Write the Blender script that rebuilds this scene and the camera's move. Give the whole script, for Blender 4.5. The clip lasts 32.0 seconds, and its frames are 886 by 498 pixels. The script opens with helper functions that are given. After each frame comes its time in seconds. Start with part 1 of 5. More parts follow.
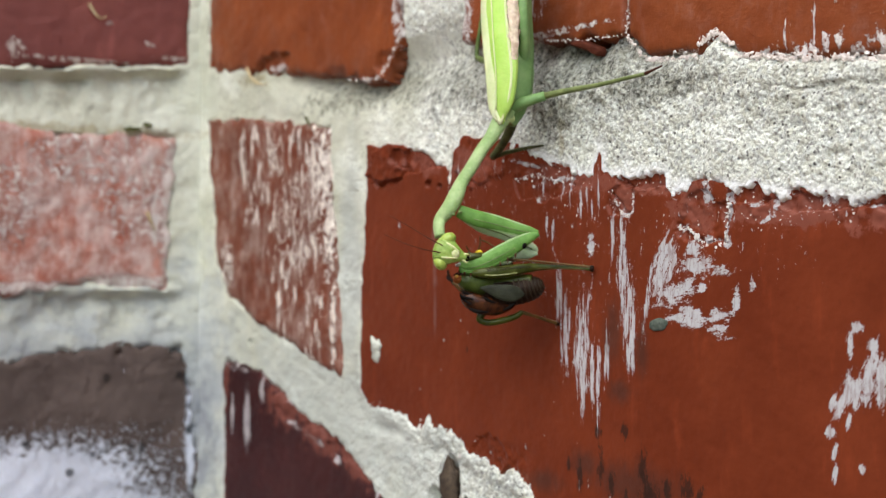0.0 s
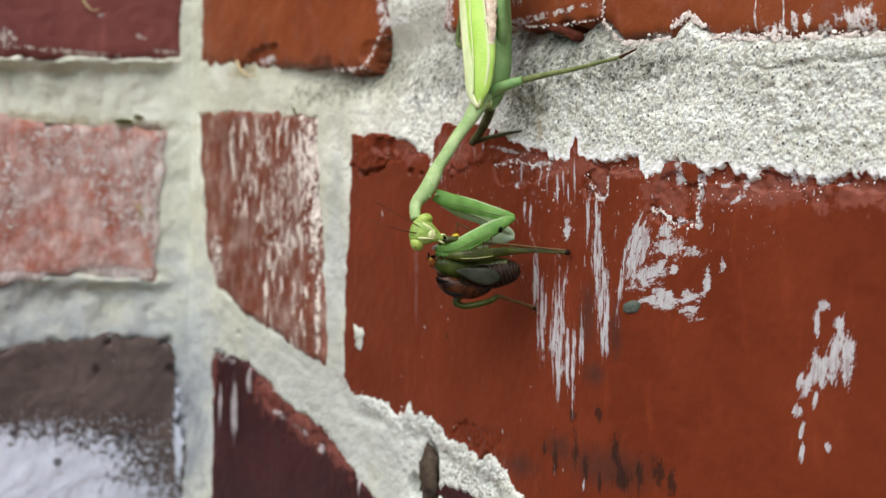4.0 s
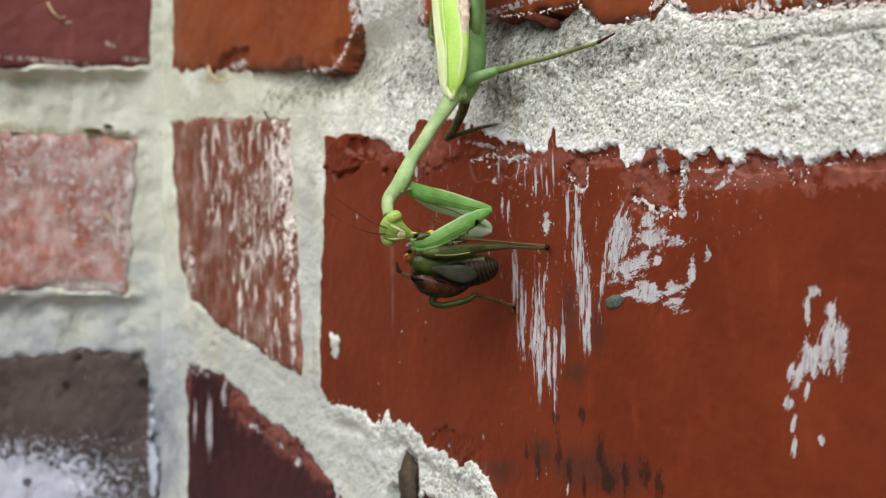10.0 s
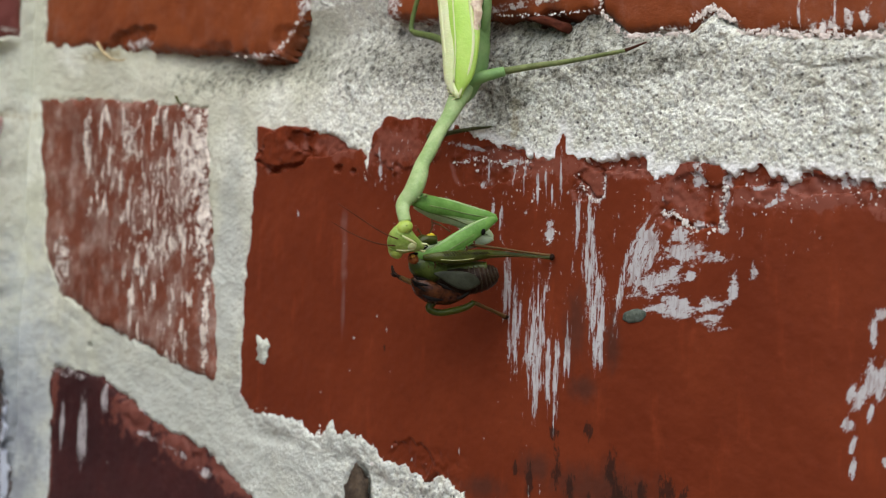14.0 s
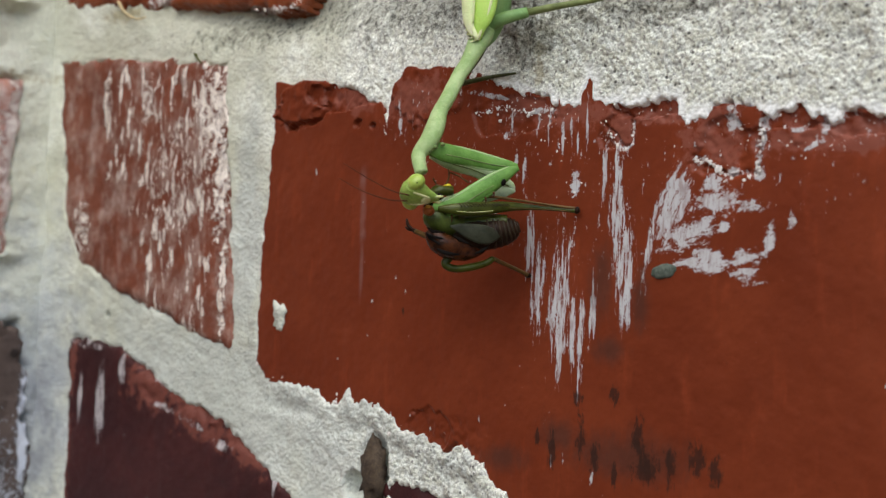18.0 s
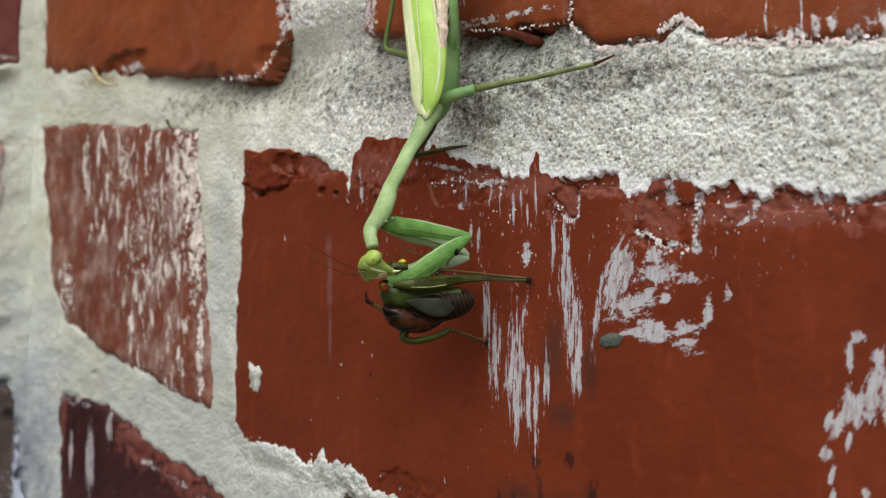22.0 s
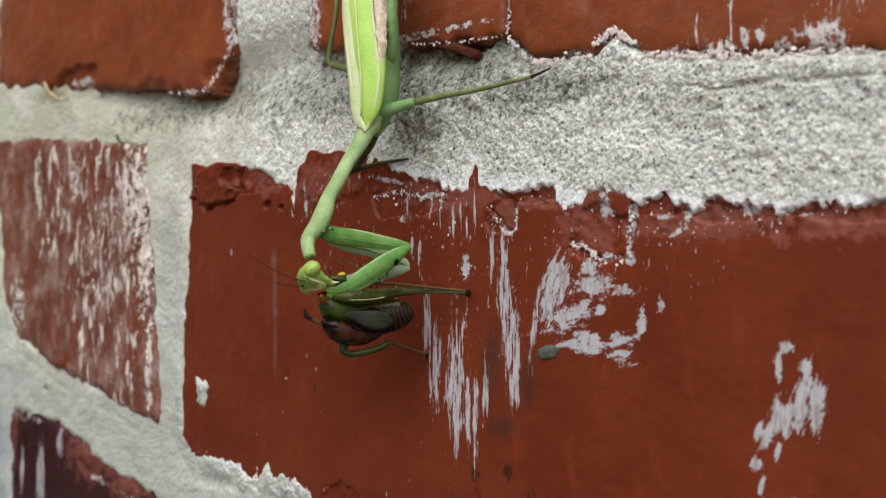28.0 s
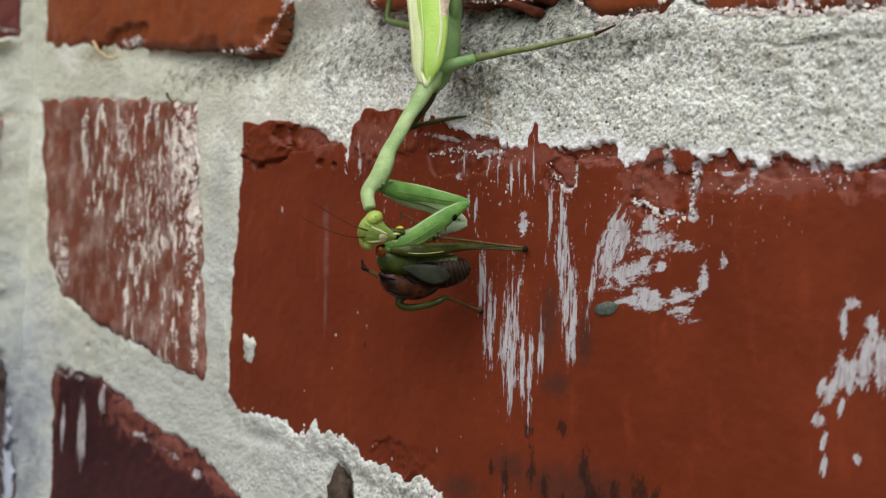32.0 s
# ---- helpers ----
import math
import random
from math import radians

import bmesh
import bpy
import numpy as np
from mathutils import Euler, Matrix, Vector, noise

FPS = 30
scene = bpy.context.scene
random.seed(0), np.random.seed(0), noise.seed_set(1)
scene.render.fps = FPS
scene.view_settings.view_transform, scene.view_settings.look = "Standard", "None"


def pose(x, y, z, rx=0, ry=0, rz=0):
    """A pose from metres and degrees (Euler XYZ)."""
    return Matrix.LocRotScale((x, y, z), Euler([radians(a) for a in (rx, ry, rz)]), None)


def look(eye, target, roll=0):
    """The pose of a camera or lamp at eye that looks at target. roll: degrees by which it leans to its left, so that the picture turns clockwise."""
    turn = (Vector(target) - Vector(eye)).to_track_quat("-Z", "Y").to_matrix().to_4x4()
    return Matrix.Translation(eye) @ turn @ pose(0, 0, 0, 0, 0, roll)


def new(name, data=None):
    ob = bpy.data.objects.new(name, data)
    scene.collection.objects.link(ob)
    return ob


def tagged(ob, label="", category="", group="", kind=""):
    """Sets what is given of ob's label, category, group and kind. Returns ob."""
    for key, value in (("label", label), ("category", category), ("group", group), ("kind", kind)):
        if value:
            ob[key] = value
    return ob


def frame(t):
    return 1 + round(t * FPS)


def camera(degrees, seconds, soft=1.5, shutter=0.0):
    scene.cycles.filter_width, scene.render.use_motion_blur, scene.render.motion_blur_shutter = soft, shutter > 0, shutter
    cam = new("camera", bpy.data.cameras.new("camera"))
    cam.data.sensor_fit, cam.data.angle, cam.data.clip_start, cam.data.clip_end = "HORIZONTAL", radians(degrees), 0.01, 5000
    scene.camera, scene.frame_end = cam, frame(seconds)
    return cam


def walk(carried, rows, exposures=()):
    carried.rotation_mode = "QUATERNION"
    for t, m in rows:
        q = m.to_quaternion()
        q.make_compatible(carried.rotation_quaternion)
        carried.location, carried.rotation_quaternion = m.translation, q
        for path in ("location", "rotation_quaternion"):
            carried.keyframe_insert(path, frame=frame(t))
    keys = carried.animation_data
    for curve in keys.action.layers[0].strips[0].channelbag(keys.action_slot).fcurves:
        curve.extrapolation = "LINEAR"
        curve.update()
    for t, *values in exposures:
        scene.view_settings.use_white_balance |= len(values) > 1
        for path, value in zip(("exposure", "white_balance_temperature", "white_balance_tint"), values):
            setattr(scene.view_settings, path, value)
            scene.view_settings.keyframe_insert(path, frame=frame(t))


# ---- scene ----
cam = camera(33.965, 32.0, soft=1.3, shutter=0.4)
PATH = [
    (0, look((0.46128, -0.21673, 0.02448), (0.21436, -0.04638, 0.02842), 0.195)),
    (0.5, look((0.46192, -0.21904, 0.02275), (0.21559, -0.04791, 0.02874), 0.370)),
    (1, look((0.46287, -0.21847, 0.02246), (0.21624, -0.04778, 0.02857), 0.387)),
    (1.5, look((0.46318, -0.21738, 0.02206), (0.21633, -0.04703, 0.02865), 0.331)),
    (2, look((0.46470, -0.21329, 0.01989), (0.21713, -0.04399, 0.02659), 0.275)),
    (2.5, look((0.46605, -0.21142, 0.01961), (0.21821, -0.04252, 0.02655), 0.304)),
    (3, look((0.46493, -0.21167, 0.01696), (0.21698, -0.04296, 0.02442), 0.432)),
    (3.5, look((0.46716, -0.21013, 0.01746), (0.21881, -0.04198, 0.02425), 0.477)),
    (5.5, look((0.46675, -0.21002, 0.01696), (0.21762, -0.04307, 0.02498), 0.667)),
    (6, look((0.46760, -0.20672, 0.02234), (0.21753, -0.04108, 0.02762), 0.233)),
    (6.5, look((0.46732, -0.21258, 0.01869), (0.21833, -0.04549, 0.02779), 0.533)),
    (7, look((0.46136, -0.20978, 0.01840), (0.21296, -0.04187, 0.02878), 0.152)),
    (7.5, look((0.45653, -0.20749, 0.01494), (0.20900, -0.03844, 0.02707), 0.029)),
    (8, look((0.45357, -0.20289, 0.01052), (0.20729, -0.03214, 0.02436), -0.072)),
    (8.5, look((0.45373, -0.20424, 0.01061), (0.20817, -0.03244, 0.02437), -0.029)),
    (9, look((0.45447, -0.20070, 0.01173), (0.20802, -0.03004, 0.02341), -0.221)),
    (9.5, look((0.45712, -0.20140, 0.01196), (0.21030, -0.03136, 0.02478), -0.179)),
    (10, look((0.45816, -0.20021, 0.01050), (0.21103, -0.03061, 0.02347), -0.332)),
    (10.5, look((0.45967, -0.20210, 0.01487), (0.21298, -0.03172, 0.02573), -0.582)),
    (11, look((0.45966, -0.20857, 0.01673), (0.21564, -0.03440, 0.02753), -0.633)),
    (11.5, look((0.43128, -0.23112, 0.01914), (0.19901, -0.04156, 0.02963), 0.300)),
    (12, look((0.39707, -0.24936, 0.01265), (0.18456, -0.03796, 0.02487), 1.352)),
    (12.5, look((0.39494, -0.23559, 0.00829), (0.18836, -0.01843, 0.02127), 1.666)),
    (13, look((0.39909, -0.23580, 0.00825), (0.19566, -0.01592, 0.02469), 1.828)),
    (13.5, look((0.39793, -0.23757, 0.00864), (0.19483, -0.01730, 0.02386), 1.803)),
    (14, look((0.40018, -0.24391, 0.00941), (0.19739, -0.02338, 0.02503), 1.807)),
    (14.5, look((0.39962, -0.24347, 0.00937), (0.19596, -0.02367, 0.02392), 1.834)),
    (16.5, look((0.39176, -0.22187, 0.00113), (0.17927, -0.01067, 0.01686), 2.026)),
    (17, look((0.39408, -0.22132, 0.00273), (0.18147, -0.01024, 0.01827), 1.980)),
    (17.5, look((0.39462, -0.22130, 0.00147), (0.18187, -0.01038, 0.01734), 2.045)),
    (18, look((0.39400, -0.22219, 0.00043), (0.18130, -0.01123, 0.01639), 2.231)),
    (18.5, look((0.39357, -0.22369, 0.00139), (0.18057, -0.01298, 0.01667), 2.273)),
    (19, look((0.39283, -0.22654, 0.00239), (0.17991, -0.01573, 0.01732), 2.220)),
    (19.5, look((0.39431, -0.22595, 0.00290), (0.18089, -0.01569, 0.01855), 2.264)),
    (20, look((0.39489, -0.22348, 0.00201), (0.18082, -0.01392, 0.01822), 2.161)),
    (20.5, look((0.39557, -0.22344, 0.00351), (0.18178, -0.01356, 0.01914), 1.961)),
    (21, look((0.39518, -0.22303, 0.00458), (0.18119, -0.01341, 0.02083), 1.417)),
    (21.5, look((0.40340, -0.22884, 0.01839), (0.18991, -0.01846, 0.03103), 0.643)),
    (22, look((0.41030, -0.22150, 0.01744), (0.19522, -0.01278, 0.03092), 0.086)),
    (22.5, look((0.40874, -0.22227, 0.01597), (0.19451, -0.01276, 0.03031), 0.221)),
    (23, look((0.40491, -0.22488, 0.00993), (0.19201, -0.01436, 0.02874), 0.902)),
    (23.5, look((0.40541, -0.22410, 0.01360), (0.19245, -0.01344, 0.03005), 0.715)),
    (24, look((0.40801, -0.22210, 0.01255), (0.19450, -0.01207, 0.02999), 0.607)),
    (24.5, look((0.40808, -0.22103, 0.01415), (0.19432, -0.01122, 0.03111), 0.404)),
    (26.5, look((0.41138, -0.22324, 0.02262), (0.19898, -0.01200, 0.03902), 0.048)),
    (27, look((0.41282, -0.22322, 0.02007), (0.20187, -0.01091, 0.04075), 0.323)),
    (27.5, look((0.41502, -0.21774, 0.02113), (0.20338, -0.00587, 0.03905), -0.161)),
    (28, look((0.41689, -0.21535, 0.01632), (0.20443, -0.00425, 0.03352), -0.063)),
    (28.5, look((0.41537, -0.21587, 0.01456), (0.20230, -0.00527, 0.03045), 0.271)),
    (29, look((0.41526, -0.21655, 0.01423), (0.20182, -0.00628, 0.02940), 0.178)),
    (29.5, look((0.41602, -0.21723, 0.01412), (0.20187, -0.00767, 0.02911), 0.259)),
    (30, look((0.41086, -0.22115, 0.01260), (0.19731, -0.01100, 0.02788), 0.749)),
    (30.5, look((0.40990, -0.22203, 0.01020), (0.19666, -0.01166, 0.02678), 1.105)),
    (31, look((0.41163, -0.21926, 0.00740), (0.19770, -0.00962, 0.02426), 1.213)),
    (31.5, look((0.41001, -0.22490, 0.00951), (0.19663, -0.01461, 0.02518), 1.413)),
    (32, look((0.41021, -0.22235, 0.00847), (0.19617, -0.01273, 0.02420), 1.293)),
]
walk(cam, PATH, exposures=[(0, 0.44), (10.5, 0.39), (12, 0.18), (13, 0.165), (32, 0.13)])
cam.data.dof.use_dof = True
cam.data.dof.focus_distance, cam.data.dof.aperture_fstop = 0.30, 24.0

# ---- world and light: open shade, bright sky in front of and above the corner ----
world = bpy.data.worlds.new("world")
scene.world = world
world.use_nodes = True
wt = world.node_tree
sky = wt.nodes.new("ShaderNodeTexSky")
sky.sky_type, sky.sun_disc = "NISHITA", False
sky.sun_elevation, sky.sun_rotation = radians(52), radians(160)
wt.links.new(sky.outputs[0], wt.nodes["Background"].inputs[0])
wt.nodes["Background"].inputs[1].default_value = 0.145
sun = new("sun", bpy.data.lights.new("sun", "SUN"))
sun.data.energy, sun.data.angle, sun.data.color = 3.3, radians(70), (1.0, 0.96, 0.9)
sun.matrix_world = look((0.55, -1.15, 1.85), (0, 0, 0))

MM = 0.001


# ---- shader helpers ----
def material(name, rough=0.6, metal=0.0, spec=0.5):
    m = bpy.data.materials.new(name)
    m.use_nodes = True
    b = m.node_tree.nodes["Principled BSDF"]
    b.inputs["Roughness"].default_value, b.inputs["Metallic"].default_value = rough, metal
    b.inputs["Specular IOR Level"].default_value = spec
    return m, m.node_tree, b


def feed(nt, sock, value):
    if hasattr(value, "is_output"):
        nt.links.new(value, sock)
    else:
        sock.default_value = value


def calc(nt, op, a, b=0.0, clamp=False):
    n = nt.nodes.new("ShaderNodeMath")
    n.operation, n.use_clamp = op, clamp
    feed(nt, n.inputs[0], a)
    feed(nt, n.inputs[1], b)
    return n.outputs[0]


def mix(nt, fac, a, b):
    n = nt.nodes.new("ShaderNodeMix")
    n.data_type = "RGBA"
    feed(nt, n.inputs[0], fac)
    for s, v in ((n.inputs[6], a), (n.inputs[7], b)):
        feed(nt, s, (*v, 1.0) if isinstance(v, tuple) and len(v) == 3 else v)
    return n.outputs[2]


def coords(nt, sx=1.0, sy=1.0, sz=1.0, spin=0.0):
    tc = nt.nodes.new("ShaderNodeTexCoord")
    mp = nt.nodes.new("ShaderNodeMapping")
    if spin:
        mp.vector_type = "TEXTURE"
        sx, sy, sz = 1 / sx, 1 / sy, 1 / sz
    mp.inputs["Scale"].default_value = (sx, sy, sz)
    mp.inputs["Rotation"].default_value = (0, spin, 0)
    nt.links.new(tc.outputs["Object"], mp.inputs[0])
    return mp.outputs[0]


def grain(nt, size, detail=4.0, rough=0.6, stretch=(1, 1, 1), spin=0.0, seed=0.0):
    """Noise whose features are about size millimetres wide."""
    n = nt.nodes.new("ShaderNodeTexNoise")
    n.noise_dimensions = "4D"
    n.inputs["W"].default_value = seed
    n.inputs["Scale"].default_value = 1.0
    n.inputs["Detail"].default_value, n.inputs["Roughness"].default_value = detail, rough
    k = 1000.0 / size
    nt.links.new(coords(nt, k / stretch[0], k / stretch[1], k / stretch[2], spin), n.inputs["Vector"])
    return n.outputs[0]


def cells(nt, size, feature="F1", out="Distance", seed=0.0):
    n = nt.nodes.new("ShaderNodeTexVoronoi")
    n.feature = feature
    n.inputs["Scale"].default_value = 1.0
    k = 1000.0 / size
    nt.links.new(coords(nt, k, k, k), n.inputs["Vector"])
    return n.outputs[out]


def step(nt, value, low, high):
    n = nt.nodes.new("ShaderNodeMapRange")
    n.interpolation_type = "SMOOTHSTEP"
    feed(nt, n.inputs[0], value)
    n.inputs[1].default_value, n.inputs[2].default_value = low, high
    return n.outputs[0]


def relief(nt, bsdf, height, distance, strength=1.0):
    n = nt.nodes.new("ShaderNodeBump")
    n.inputs["Strength"].default_value, n.inputs["Distance"].default_value = strength, distance
    feed(nt, n.inputs["Height"], height)
    nt.links.new(n.outputs[0], bsdf.inputs["Normal"])


def marks(nt, spots, axes=("X", "Z")):
    """The highest of several ovals (centre, half sizes in millimetres, lean in degrees): 1 at a centre, 0 on the rim."""
    tc = nt.nodes.new("ShaderNodeTexCoord")
    near = None
    for cx, cz, a, b, *lean in spots:
        g = radians(lean[0]) if lean else 0.0
        mp = nt.nodes.new("ShaderNodeMapping")
        mp.vector_type = "TEXTURE"
        north = axes[0] == "X"
        mp.inputs["Location"].default_value = (cx * MM, 0, cz * MM) if north else (0, cx * MM, cz * MM)
        mp.inputs["Rotation"].default_value = (0, g, 0) if north else (-g, 0, 0)
        mp.inputs["Scale"].default_value = (a * MM, 100, b * MM) if north else (100, a * MM, b * MM)
        nt.links.new(tc.outputs["Object"], mp.inputs[0])
        far = nt.nodes.new("ShaderNodeVectorMath")
        far.operation = "LENGTH"
        nt.links.new(mp.outputs[0], far.inputs[0])
        near = far.outputs["Value"] if near is None else calc(nt, "MINIMUM", near, far.outputs["Value"])
    return calc(nt, "SUBTRACT", 1.0, calc(nt, "MINIMUM", near, 2.5))


# ---- materials ----
def brick_material(name, dark, light, pale, haze=0.0, streak=0.0, coats=(), stains=(), rim=(), veil="", smear="", solid=0.55, pits=0.0, axes=("X", "Z"), gloss=0.42, spec=0.22, flat=1.0, rim_tone=(0.150, 0.046, 0.033)):
    """Fired clay with salt haze, scrapes, coats of paint (ovals, brush, raggedness), dark stains and bare patches."""
    m, nt, b = material(name, gloss, spec=spec)

    def ragged(where, n, amp, cap=1.0):
        """Ovals, or a field stored on the mesh, with an edge broken up by noise."""
        if isinstance(where, str):
            at = nt.nodes.new("ShaderNodeAttribute")
            at.attribute_name = where
            v = at.outputs["Fac"]
        else:
            v = marks(nt, where, axes)
        return calc(nt, "ADD", calc(nt, "MINIMUM", v, cap), calc(nt, "MULTIPLY", calc(nt, "SUBTRACT", n, 0.5), amp))

    base = mix(nt, step(nt, grain(nt, 24, 5), 0.3, 0.72), dark, light)
    base = mix(nt, calc(nt, "MULTIPLY", step(nt, grain(nt, 1.6, 5, 0.7), 0.52, 0.75), 0.35), base, tuple(c * 0.55 for c in dark))
    base = mix(nt, calc(nt, "MULTIPLY", step(nt, grain(nt, 6, 4, 0.6, (1, 1, 3.5), seed=17.0), 0.54, 0.72), 0.42), base, tuple(c * 1.5 for c in light))
    fine = grain(nt, 0.5, 4, 0.7)
    brushes = {"down": grain(nt, 0.8, 6, 0.7, (1, 1, 9), seed=3.0), "slant": grain(nt, 0.9, 6, 0.72, (4, 1, 1), -1.15, seed=7.0), "cross": grain(nt, 1.1, 6, 0.72, (3, 1, 1), -0.25, seed=11.0), "blot": grain(nt, 2.2, 7, 0.75, seed=13.0), "fleck": grain(nt, 1.2, 5, 0.7, (1, 1, 2.8), seed=23.0), "chunk": grain(nt, 1.9, 7, 0.74, (2.2, 1, 1), -0.25, seed=31.0), "dash": grain(nt, 2.6, 6, 0.68, (1, 1, 3.4), seed=27.0), "scrape": grain(nt, 4.0, 9, 0.82, (1, 1, 2.4), seed=19.0)}
    dots = step(nt, calc(nt, "ADD", cells(nt, 9.0), calc(nt, "MULTIPLY", grain(nt, 1.0, 4, 0.7, seed=36.0), 0.08)), 0.075, 0.055)
    base = mix(nt, calc(nt, "MULTIPLY", dots, 0.5), base, pale)
    if rim:
        base = mix(nt, step(nt, ragged(rim, grain(nt, 4, 6, 0.72, seed=9.0), 4.5), 0.05, 0.5), base, rim_tone)
    white = 0.0
    if haze or streak:
        blot = grain(nt, 9.0, 7, 0.74, (1, 1, 1.5), seed=1.0)
        coarse = grain(nt, 3.0, 8, 0.78, (1, 1, 3.4), seed=4.0)
        white = calc(nt, "MULTIPLY", step(nt, blot, 0.52 - haze * 0.16, 0.7), 0.75 * haze, True)
        white = calc(nt, "MAXIMUM", white, calc(nt, "MULTIPLY", step(nt, coarse, 0.53, 0.60), 0.85 * streak))
        white = calc(nt, "MULTIPLY", white, calc(nt, "ADD", 0.5, fine), True)
    for where, brush, amp, cap in coats:
        v = ragged(where, brushes[brush], amp, cap)
        v = calc(nt, "ADD", v, calc(nt, "MULTIPLY", calc(nt, "SUBTRACT", fine, 0.5), 1.3))
        thin = step(nt, grain(nt, 1.0, 6, 0.78, (1, 1, 6), seed=14.0), 0.40, 0.52)
        coat = calc(nt, "MULTIPLY", step(nt, v, 0.05, 0.35), calc(nt, "ADD", solid, calc(nt, "MULTIPLY", thin, 0.97 - solid)))
        white = calc(nt, "MAXIMUM", white, coat)
    if veil:
        white = calc(nt, "MAXIMUM", white, calc(nt, "MULTIPLY", step(nt, ragged(veil, brushes["down"], 1.2), 0.0, 0.9), 0.09))
    col = mix(nt, white, base, pale)
    if smear:
        v = ragged(smear, grain(nt, 3.0, 6, 0.7, (1, 1, 2.2), seed=35.0), 1.6)
        col = mix(nt, calc(nt, "MULTIPLY", step(nt, v, 0.0, 0.9), 0.62), col, (0.046, 0.024, 0.018))
    if stains:
        v = ragged(stains, grain(nt, 1.3, 7, 0.76, (1, 1, 2.6), seed=18.0), 5.0)
        col = mix(nt, calc(nt, "MULTIPLY", step(nt, v, 0.0, 0.6), 0.8), col, (0.02, 0.012, 0.009))
    if pits:
        # pits are colour only: their inner shade painted as dark dots, nothing hollowed
        hole = step(nt, calc(nt, "ADD", cells(nt, pits), calc(nt, "MULTIPLY", grain(nt, 1.5, 3), 0.12)), 0.24, 0.15)
        col = mix(nt, calc(nt, "MULTIPLY", hole, 0.8), col, tuple(c * 0.2 for c in dark))
    nt.links.new(col, b.inputs["Base Color"])
    nt.links.new(calc(nt, "ADD", calc(nt, "MULTIPLY", white, 0.35), calc(nt, "ADD", gloss - 0.1, calc(nt, "MULTIPLY", fine, 0.22)), True), b.inputs["Roughness"])
    h = calc(nt, "ADD", calc(nt, "MULTIPLY", fine, 0.45), calc(nt, "MULTIPLY", grain(nt, 3, 6, 0.72), 1.0))
    h = calc(nt, "ADD", h, calc(nt, "MULTIPLY", white, 0.45))
    relief(nt, b, h, 0.0006 * flat)
    return m


def mortar_material():
    """Sand and lime: smooth where it was struck, bare grains where it is weathered."""
    m, nt, b = material("mortar", 0.95, spec=0.2)
    at = nt.nodes.new("ShaderNodeAttribute")
    at.attribute_name = "sand"
    sand = at.outputs["Fac"]
    tone = mix(nt, step(nt, grain(nt, 28, 5, 0.6), 0.35, 0.7), (0.525, 0.535, 0.415), (0.64, 0.655, 0.535))
    tone = mix(nt, calc(nt, "MULTIPLY", step(nt, grain(nt, 6, 6, 0.7, seed=16.0), 0.5, 0.7), 0.3), tone, (0.46, 0.44, 0.36))
    skim = nt.nodes.new("ShaderNodeAttribute")
    skim.attribute_name = "skim"
    film = skim.outputs["Fac"]
    tone = mix(nt, step(nt, calc(nt, "ADD", sand, film), 0.0, 0.5), tone, (0.93, 0.96, 0.86))
    tone = mix(nt, film, tone, (0.90, 0.92, 0.90))
    some = calc(nt, "MAXIMUM", sand, 0.13)
    fine, mid = grain(nt, 0.36, 3, 0.6, seed=8.0), grain(nt, 1.2, 5, 0.8, seed=5.0)
    grit = nt.nodes.new("ShaderNodeRGBToBW")
    nt.links.new(cells(nt, 0.62, out="Color"), grit.inputs[0])
    tone = mix(nt, calc(nt, "MULTIPLY", step(nt, grit.outputs[0], 0.62, 0.75), calc(nt, "MULTIPLY", some, 0.8)), tone, (0.93, 0.96, 0.86))
    tone = mix(nt, calc(nt, "MULTIPLY", step(nt, grit.outputs[0], 0.34, 0.22), calc(nt, "MULTIPLY", some, 0.6)), tone, (0.20, 0.19, 0.165))
    sandy = nt.nodes.new("ShaderNodeRGBToBW")
    nt.links.new(cells(nt, 1.5, out="Color"), sandy.inputs[0])
    tone = mix(nt, calc(nt, "MULTIPLY", step(nt, sandy.outputs[0], 0.60, 0.66), calc(nt, "MULTIPLY", some, 0.35)), tone, (0.54, 0.53, 0.39))
    tone = mix(nt, calc(nt, "MULTIPLY", step(nt, sandy.outputs[0], 0.36, 0.31), calc(nt, "MULTIPLY", some, 0.35)), tone, (0.42, 0.44, 0.42))
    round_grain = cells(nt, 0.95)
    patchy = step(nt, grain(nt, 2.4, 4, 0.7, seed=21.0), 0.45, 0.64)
    # shade in the gaps between grains, drawn as a dark colour
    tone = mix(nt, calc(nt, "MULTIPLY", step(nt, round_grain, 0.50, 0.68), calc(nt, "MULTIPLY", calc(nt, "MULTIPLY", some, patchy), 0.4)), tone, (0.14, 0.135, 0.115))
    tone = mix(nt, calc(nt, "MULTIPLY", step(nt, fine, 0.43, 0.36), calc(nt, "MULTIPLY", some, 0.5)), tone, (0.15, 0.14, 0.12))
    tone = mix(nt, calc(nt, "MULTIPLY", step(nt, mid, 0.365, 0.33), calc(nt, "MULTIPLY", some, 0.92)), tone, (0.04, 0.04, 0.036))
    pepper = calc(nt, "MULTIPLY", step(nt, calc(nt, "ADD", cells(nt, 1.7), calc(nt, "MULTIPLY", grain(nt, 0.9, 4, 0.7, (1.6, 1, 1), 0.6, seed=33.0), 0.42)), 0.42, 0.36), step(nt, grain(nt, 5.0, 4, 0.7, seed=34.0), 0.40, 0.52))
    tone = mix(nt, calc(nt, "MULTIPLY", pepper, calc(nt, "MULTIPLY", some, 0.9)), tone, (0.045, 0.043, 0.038))
